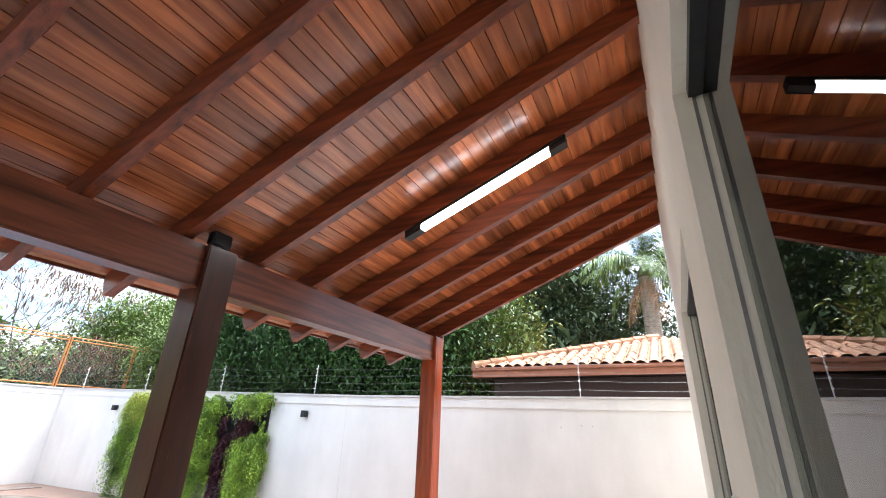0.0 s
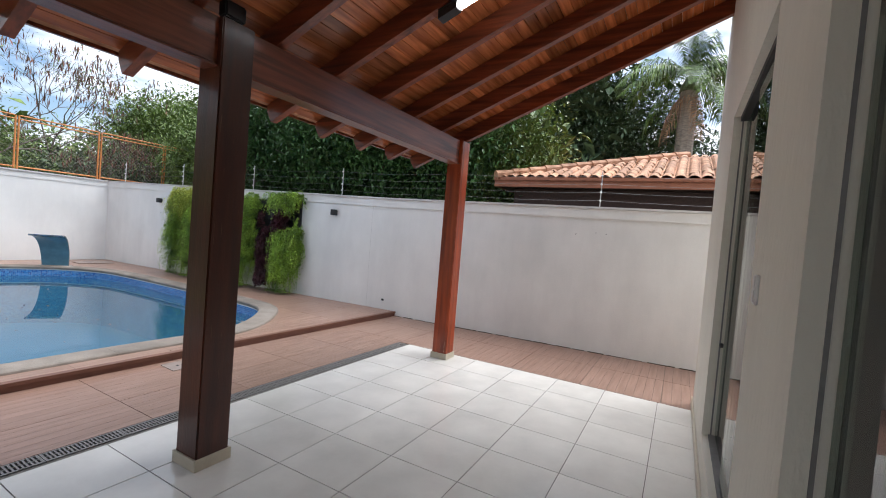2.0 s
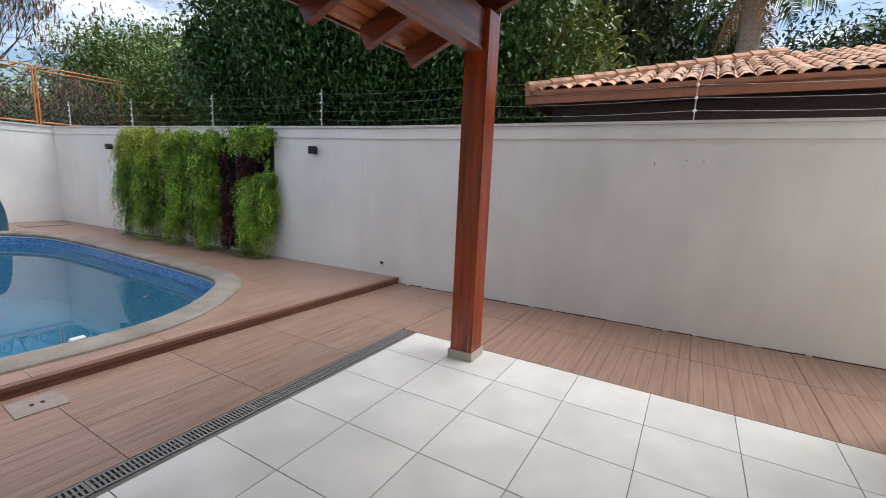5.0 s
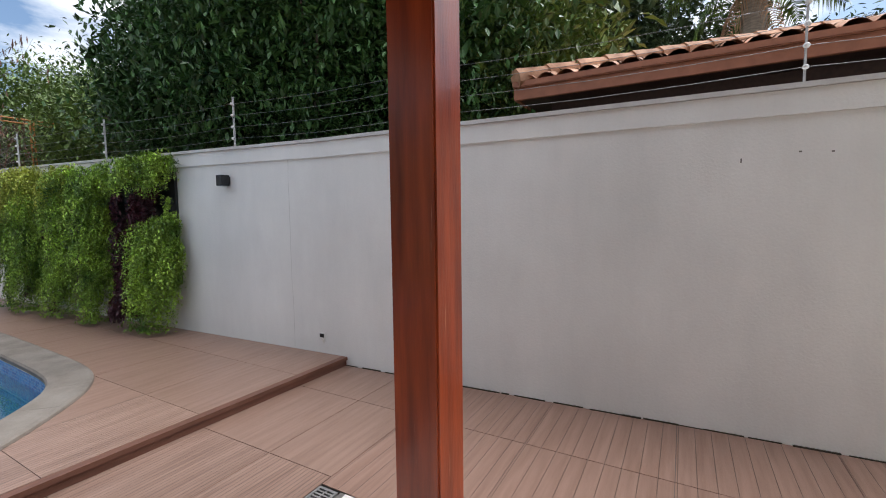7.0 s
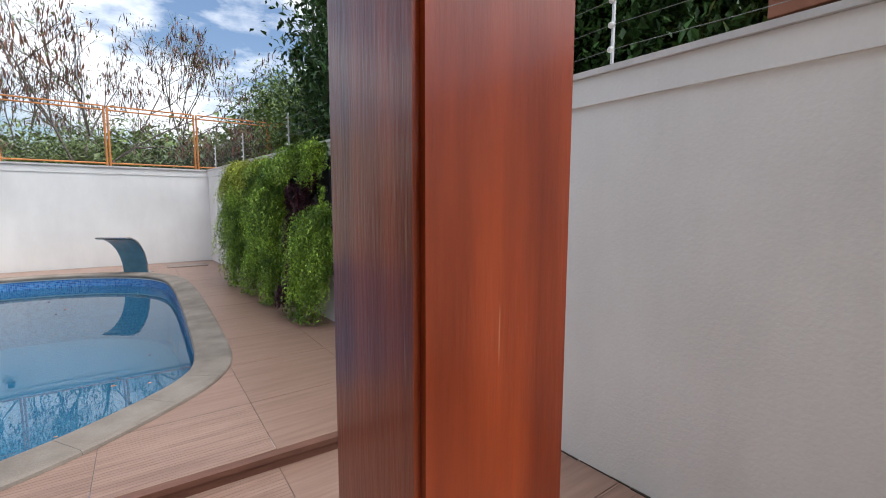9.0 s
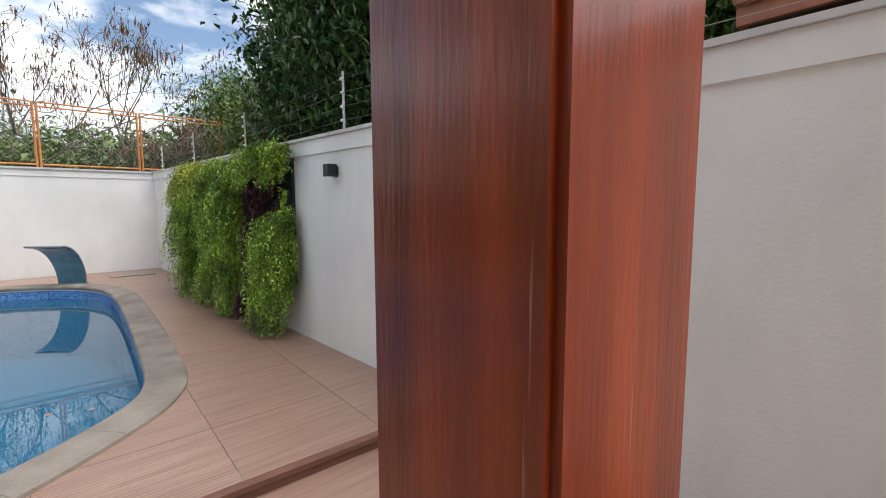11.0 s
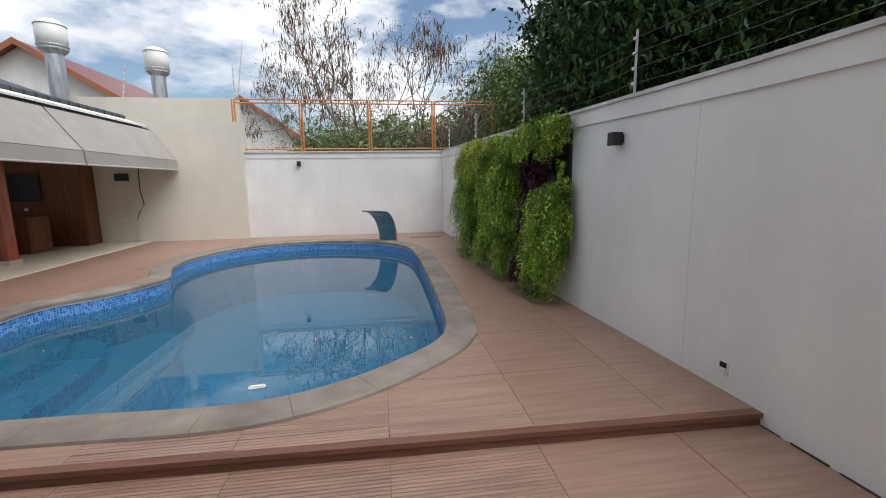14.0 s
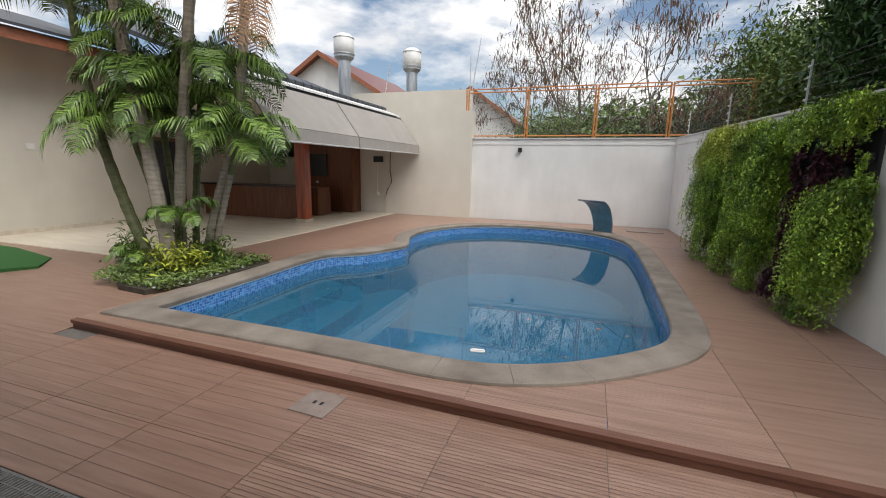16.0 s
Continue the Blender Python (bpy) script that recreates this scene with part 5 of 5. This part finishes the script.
part("body", box(-7.6, -5.3, 13.25, YB - 0.105, 0.113, 2.9, 0.004), M_CAB, tc_)
part("door", box(-6.2, -5.33, 13.232, 13.248, 0.16, 1.3, 0.003), M_CAB, tc_)
part("door", box(-6.2, -5.33, 13.232, 13.248, 1.32, 2.86, 0.003), M_CAB, tc_)
part("outlet", box(-6.75, -6.65, 13.238, 13.248, 1.1, 1.17, 0.002), M_PLASTIC, tc_, "white outlet plate")
tv = thing("television", "black flat television on the wood panel", "television")
part("screen", box(-7.5, -6.25, 13.17, 13.2, 1.35, 2.1, 0.006), M_GRANITE, tv)
part("wall_mount", box(-7.0, -6.7, 13.2, 13.249, 1.6, 1.85), M_BLACK, tv)
hd = thing("range_hood", "dark hood above the bar counter", "hood")
part("body", box(-8.9, -8.0, 13.3, YB - 0.105, 2.0, 3.1, 0.01), M_BLACK, hd)
eb = thing("breaker_box", "small dark breaker box with conduit on the wall", "electrical box")
part("box", box(-4.75, -4.4, YB - 0.17, YB - 0.102, 1.86, 2.06, 0.005), M_BLACK, eb)
part("conduit", tube([(-4.62, YB - 0.12, 1.86), (-4.62, YB - 0.12, 0.8)], 0.012, 6), M_PLASTIC, eb)
part("conduit_box", box(-4.67, -4.57, YB - 0.15, YB - 0.102, 0.72, 0.82, 0.005), M_PLASTIC, eb)
cbl = thing("hanging_cable", "loose black cable hanging on the wall", "cable")
part("cord", tube([(-4.1, YB - 0.16, 2.2), (-4.12, YB - 0.16, 1.6), (-4.05, YB - 0.16, 1.2), (-4.2, YB - 0.17, 0.95), (-4.28, YB - 0.16, 0.75)], 0.012, 6), M_BLACK, cbl)
hs = thing("house_outlet", "white outlet plate on the cream house wall", "socket")
part("plate", box(-9.248, -9.235, 6.28, 6.45, 1.92, 2.06, 0.003), M_PLASTIC, hs)
wd = thing("house_window", "dark window in the cream house wall", "window")
part("frame", box(-9.249, -9.2, 9.0, 10.1, 0.25, 2.4, 0.005), M_CAB, wd)
part("pane", box(-9.199, -9.19, 9.08, 10.02, 0.35, 2.3), M_GRANITE, wd)


def chimney(x, y, z0, z1, r, label):
    c = thing("chimney_flue", label, "chimney", "barbecue flues", (x, y, z0))
    h = z1 - z0
    part("pipe", lathe([(r * 0.62, 0), (r * 0.62, h - 1.5 * r), (r * 0.6, h - 1.4 * r)], 20), M_GALV, c, "streaked galvanised pipe", True)
    part("cowl_neck", lathe([(r * 0.64, h - 2.6 * r), (r * 0.98, h - 2.25 * r), (r * 0.98, h - 2.1 * r)], 20), M_GALV, c)
    part("cowl", lathe([(r, h - 2.1 * r), (r * 1.02, h - 1.2 * r), (r, h - 0.35 * r), (r * 0.6, h - 0.05 * r), (r * 0.2, h)], 20), M_PLASTIC, c, "pale grey metal cowl", True)
    for k in range(2):
        part("band", lathe([(r * 1.03, 0), (r * 1.05, 0.012), (r * 1.03, 0.024)], 20), M_GALV, c).location.z = h - (2.0 - 1.5 * k) * r


chimney(-6.33, 14.6, -0.13, 6.36, 0.36, "galvanised barbecue flue with pale cowl on the roof")
chimney(-4.1, 15.6, -0.13, 5.97, 0.33, "galvanised flue with pale cowl behind the wall")

# electric fence and antenna beyond the pavilion
for x, y, z0, h, tilt in ((-9.2, 15.03, 4.35, 1.1, -8), (-4.9, 15.03, 4.35, 1.0, 10), (-1.7, 15.03, 4.35, 1.1, 0), (-1.62, 15.03, 4.35, 1.65, 9)):
    p = thing("electric_fence_pole", "slim electric fence pole on the party wall", "pole", "electric fence poles", (x, y, z0))
    p.matrix_world = pose(x, y, z0, 0, tilt, 0)
    part("rod", box(-0.012, 0.012, -0.008, 0.008, -0.02, h), M_POLE, p)
    for i in range(5):
        part("insulator", box(-0.03, 0.03, -0.02, 0.02, 0.15 + i * 0.18, 0.18 + i * 0.18, 0.005), M_PLASTIC, p)
an = thing("radio_mast", "distant lattice radio mast", "mast", "", (-1.6, 62, -0.13))
for k in range(3):
    a = 2.09 * k
    part("leg", tube([(0.5 * math.cos(a), 0.5 * math.sin(a), 0), (0.2 * math.cos(a), 0.2 * math.sin(a), 21)], 0.07, 5), M_GALV, an)
for k in range(14):
    part("brace", tube([(-0.35, 0, 1 + k * 1.4), (0.35, 0, 2.4 + k * 1.4)], 0.04, 4), M_GALV, an)


def gable_house(name, label, x0, x1, y0, y1, eave, ridge, m_wall, windows=()):
    h = thing(name, label, "house")
    xm = (x0 + x1) / 2
    part("wall", prism([(x0, -0.13), (x1, -0.13), (x1, eave), (xm, ridge), (x0, eave)], "y", y0, y1), m_wall, h)
    for sg, xe in ((-1, x0), (1, x1)):
        sl = (ridge - eave) / (xm - x0)
        xo = xe + sg * 0.5
        part("roof", prism([(xm, ridge + 0.02), (xo, eave - 0.5 * sl + 0.02), (xo, eave - 0.5 * sl + 0.12), (xm, ridge + 0.12)], "y", y0 - 0.5, y1 + 0.5), M_BEAM, h, "brown tiled roof")
        part("fascia", prism([(xm, ridge - 0.12), (xo, eave - 0.5 * sl - 0.12), (xo, eave - 0.5 * sl + 0.16), (xm, ridge + 0.16)], "y", y0 - 0.56, y0 - 0.5), M_FASCIA, h, "red-brown fascia board")
    return h


gable_house("neighbour_house", "white two-storey house with brown eaves behind the pavilion", -17.5, -9.6, 24, 34, 5.9, 8.3, M_WHITEHOUSE)
gable_house("neighbour_house", "white house with a small terracotta gable in the distance", -9.4, -3.2, 32, 40, 5.2, 7.4, M_WHITEHOUSE)

# neighbour's terracotta roof over the garden wall
nh = thing("neighbour_roof", "neighbour's low house with a terracotta barrel tile roof", "house")
part("wall", box(7.0, 16, -12, 0.9, -0.13, 2.97), M_PORCH, nh, "porch wall coloured near-black brown for the shade under the eaves")
part("fascia", box(6.62, 6.67, -12, 1.25, 2.97, 3.165, 0.004), M_FASCIA, nh, "red-brown painted fascia board")
part("gutter", box(6.575, 6.618, -12, 1.25, 3.10, 3.17, 0.01), M_FASCIA, nh)
part("end_fascia", box(6.672, 12, 1.2, 1.25, 2.97, 3.15, 0.004), M_FASCIA, nh)
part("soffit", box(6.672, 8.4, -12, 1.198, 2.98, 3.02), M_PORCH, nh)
RS = 0.31
part("roof_deck", prism([(6.6, 3.10), (6.6, 3.15), (10.2, 3.15 + 3.6 * RS), (13.8, 3.15), (13.8, 3.10)], "y", -12, -2.4), M_TERRA, nh)
hipb = bmesh.new()
hv = [hipb.verts.new(c) for c in ((6.6, 1.22, 3.155), (6.6, -2.4, 3.155), (10.2, -2.4, 3.15 + 3.6 * RS), (13.8, 1.22, 3.155), (13.8, -2.4, 3.155))]
for q in ((0, 1, 2), (0, 2, 3), (3, 2, 4)):
    hipb.faces.new([hv[i] for i in q])
part("hip_deck", hipb, M_TERRA, nh)


def barrel_tile():
    bm = bmesh.new()
    rows = []
    for u, w, zt in ((0.0, 0.105, 0.0), (0.42, 0.082, 0.012)):
        outer = [bm.verts.new((u, w * math.cos(math.pi * k / 6), 0.085 * math.sin(math.pi * k / 6) * (w / 0.1) + zt + 0.02)) for k in range(7)]
        rows.append(outer)
    for k in range(6):
        bm.faces.new((rows[0][k], rows[0][k + 1], rows[1][k + 1], rows[1][k]))
    return from_bm("roof_tile", bm, M_TERRA)


TILE_ME = barrel_tile()
ang = math.degrees(math.atan(RS))
rr = random.Random(5)
cnt = 0
for j in range(44):
    y = 1.08 - j * 0.215
    for i in range(9):
        x = 6.625 + i * 0.385
        if y > -2.4 and x > 6.6 + (1.22 - y):
            continue
        if cnt >= 300:
            break
        cnt += 1
        ob = part("roof_tile", TILE_ME, M_TERRA, nh)
        ob.matrix_world = pose(x, y + rr.uniform(-0.008, 0.008), 3.115 + (x - 6.6) * RS, rr.uniform(-2, 2), -ang + rr.uniform(-1, 1), rr.uniform(-1.5, 1.5))
hip = bmesh.new()
for k in range(13):
    t0, t1 = k / 13, (k + 1.12) / 13
    p0, p1 = Vector((6.6, 1.22, 3.20)), Vector((10.2, -2.4, 3.19 + 3.6 * RS))
    tube([p0.lerp(p1, t0), p0.lerp(p1, t1)], [0.12, 0.095], 8, hip)
part("hip_tiles", hip, M_TERRA, nh)

# ---- loose things ----
fl = tagged(part("fallen_leaves", leaf_cloud("fallen_leaves", [(rng.uniform(-2, 3.3), rng.uniform(3.6, 11), WZ + 0.003) for _ in range(70)], 0.05, M_DRY, rng, 0.03, 0.0, 0.5), M_DRY), "small dry leaves floating on the pool", "leaves", kind="stuff")

flo = thing("pool_float", "small white plastic float on the pool water", "float", "", (1.51, 4.18, WZ), 8)
part("shell", box(-0.075, 0.075, -0.028, 0.028, -0.012, 0.02, 0.011), M_PLASTIC, flo)

# ---- floor pieces ----
white = setting("floor_veranda", box(-6.5, 3.55, -6.4, HY - 0.242, -0.005, 0.0), M_TILE, "white polished porcelain floor inside the house", "floor")
tb_ = from_bm("tile", box(-0.2972, 0.2972, -0.2972, 0.2972, -0.006, 0.0, 0.0015), M_TILE)
for i in range(-11, 6):
    for j in range(-5, 2):
        x0, x1, y0, y1 = i * 0.6, i * 0.6 + 0.6, j * 0.6, j * 0.6 + 0.6
        cx0, cx1, cy0, cy1 = max(x0, -6.5), min(x1, 3.57), max(y0, HY - 0.1), min(y1, 1.24)
        if cx1 - cx0 < 0.02 or cy1 - cy0 < 0.02:
            continue
        if cx1 - cx0 > 0.599 and cy1 - cy0 > 0.599:
            ob = part("tile", tb_, M_TILE, white)
            ob.location = ((x0 + x1) / 2, (y0 + y1) / 2, 0)
        else:
            part("tile", box(cx0 + 0.0028, cx1 - 0.0028, cy0 + 0.0028, cy1 - 0.0028, -0.006, 0.0, 0.001), M_TILE, white)

grating = thing("drain_grating", "grey slotted plastic drain grating along the tiles", "grating")
gbm = bmesh.new()
for k in range(20):
    box(-0.012 + k * 0.025 + 0.006, -0.012 + k * 0.025 + 0.018, -0.056, -0.004, -0.018, -0.001, 0, gbm)
    box(-0.012 + k * 0.025 + 0.006, -0.012 + k * 0.025 + 0.018, 0.004, 0.056, -0.018, -0.001, 0, gbm)
for a, b in ((-0.072, -0.056), (-0.004, 0.004), (0.056, 0.072)):
    box(-0.01, 0.486, a, b, -0.02, 0.0, 0, gbm)
for a, b in ((-0.01, -0.004), (0.48, 0.486)):
    box(a, b, -0.056, 0.056, -0.02, -0.0005, 0, gbm)
g_me = from_bm("grate", gbm, M_GRATE)
for k in range(20):
    ob = part("grate", g_me, M_GRATE, grating)
    ob.location = (3.56 - 0.49 - k * 0.5, 1.32, 0.0)

dk = setting("deck_lower", box(-6.5, -6.45, 1.42, 1.47, -0.1, -0.004), M_DECK, "lower deck of wood-look porcelain planks", "floor")
JX = [1.74 + 0.957 * k for k in range(-13, 5)]


def deck_m(x):
    return M_RIB if 0.75 < x < 3.6 else M_PLANK if x < 0.75 else M_DECK


for x in JX:
    for y0, y1 in ((1.397, 1.985), (1.985, 2.735 if x < -2.6 else 2.95)):
        x1 = x + 0.957
        m = deck_m(x + 0.4)
        part("deck_tile", box(x + 0.002, x1 - 0.002, y0 + 0.002, y1 - 0.002, -0.008, 0.0, 0.0015), m, dk)
for y0 in [1.397 - 0.957 * k for k in range(1, 10)]:
    for xa, xb in ((3.573, 4.61), (4.61, 5.8)):
        if y0 + 0.957 < HY and xa < 4:
            xa = 3.82
        part("deck_tile", box(xa + 0.002, xb - 0.002, y0 + 0.002, y0 + 0.955, -0.008, 0.0, 0.0015), M_PLANK, dk)
du = setting("deck_upper", box(4.4, 4.5, 6.0, 6.1, 0.0, 0.09), M_DECK, "raised pool deck of wood-look porcelain planks", "floor")
rows_y = [2.96, 3.6] + [3.6 + 0.957 * k for k in range(1, 11)] + [13.9]
for x in JX:
    for y0, y1 in zip(rows_y, rows_y[1:]):
        x0, x1 = max(x, -2.5), x + 0.957
        if x1 < -2.4:
            continue
        corners = [(x0 + (x1 - x0) * a / 4, y0 + (y1 - y0) * b / 4) for a in range(5) for b in range(5)]
        ins = [inside(c, POOL_MID) for c in corners]
        if all(ins):
            continue
        m = (M_RIB if 0.75 < x + 0.4 < 3.6 else M_DECK) if y0 < 3.5 else M_DECK
        if any(ins):
            v, f = deck_cells(x0 + 0.002, x1 - 0.002, y0 + 0.002, y1 - 0.002, 0.1, 0.07)
            if f:
                part("deck_tile", pydata("deck_tile", v, f, m), m, du)
        elif y0 > 3:
            part("deck_tile", box(x0 + 0.002, x1 - 0.002, y0 + 0.002, y1 - 0.002, 0.094, 0.1, 0.0015), m, du)
        if y0 < 3:
            xe = min(x1, 5.26)
            yt = y1 if not any(ins) else 2.961
            part("deck_tile", prism([(x0 + 0.002, step_y(x0) + 0.029), (xe - 0.002, step_y(xe) + 0.029), (xe - 0.002, yt - 0.002), (x0 + 0.002, yt - 0.002)], "z", 0.092, 0.1), m, du)
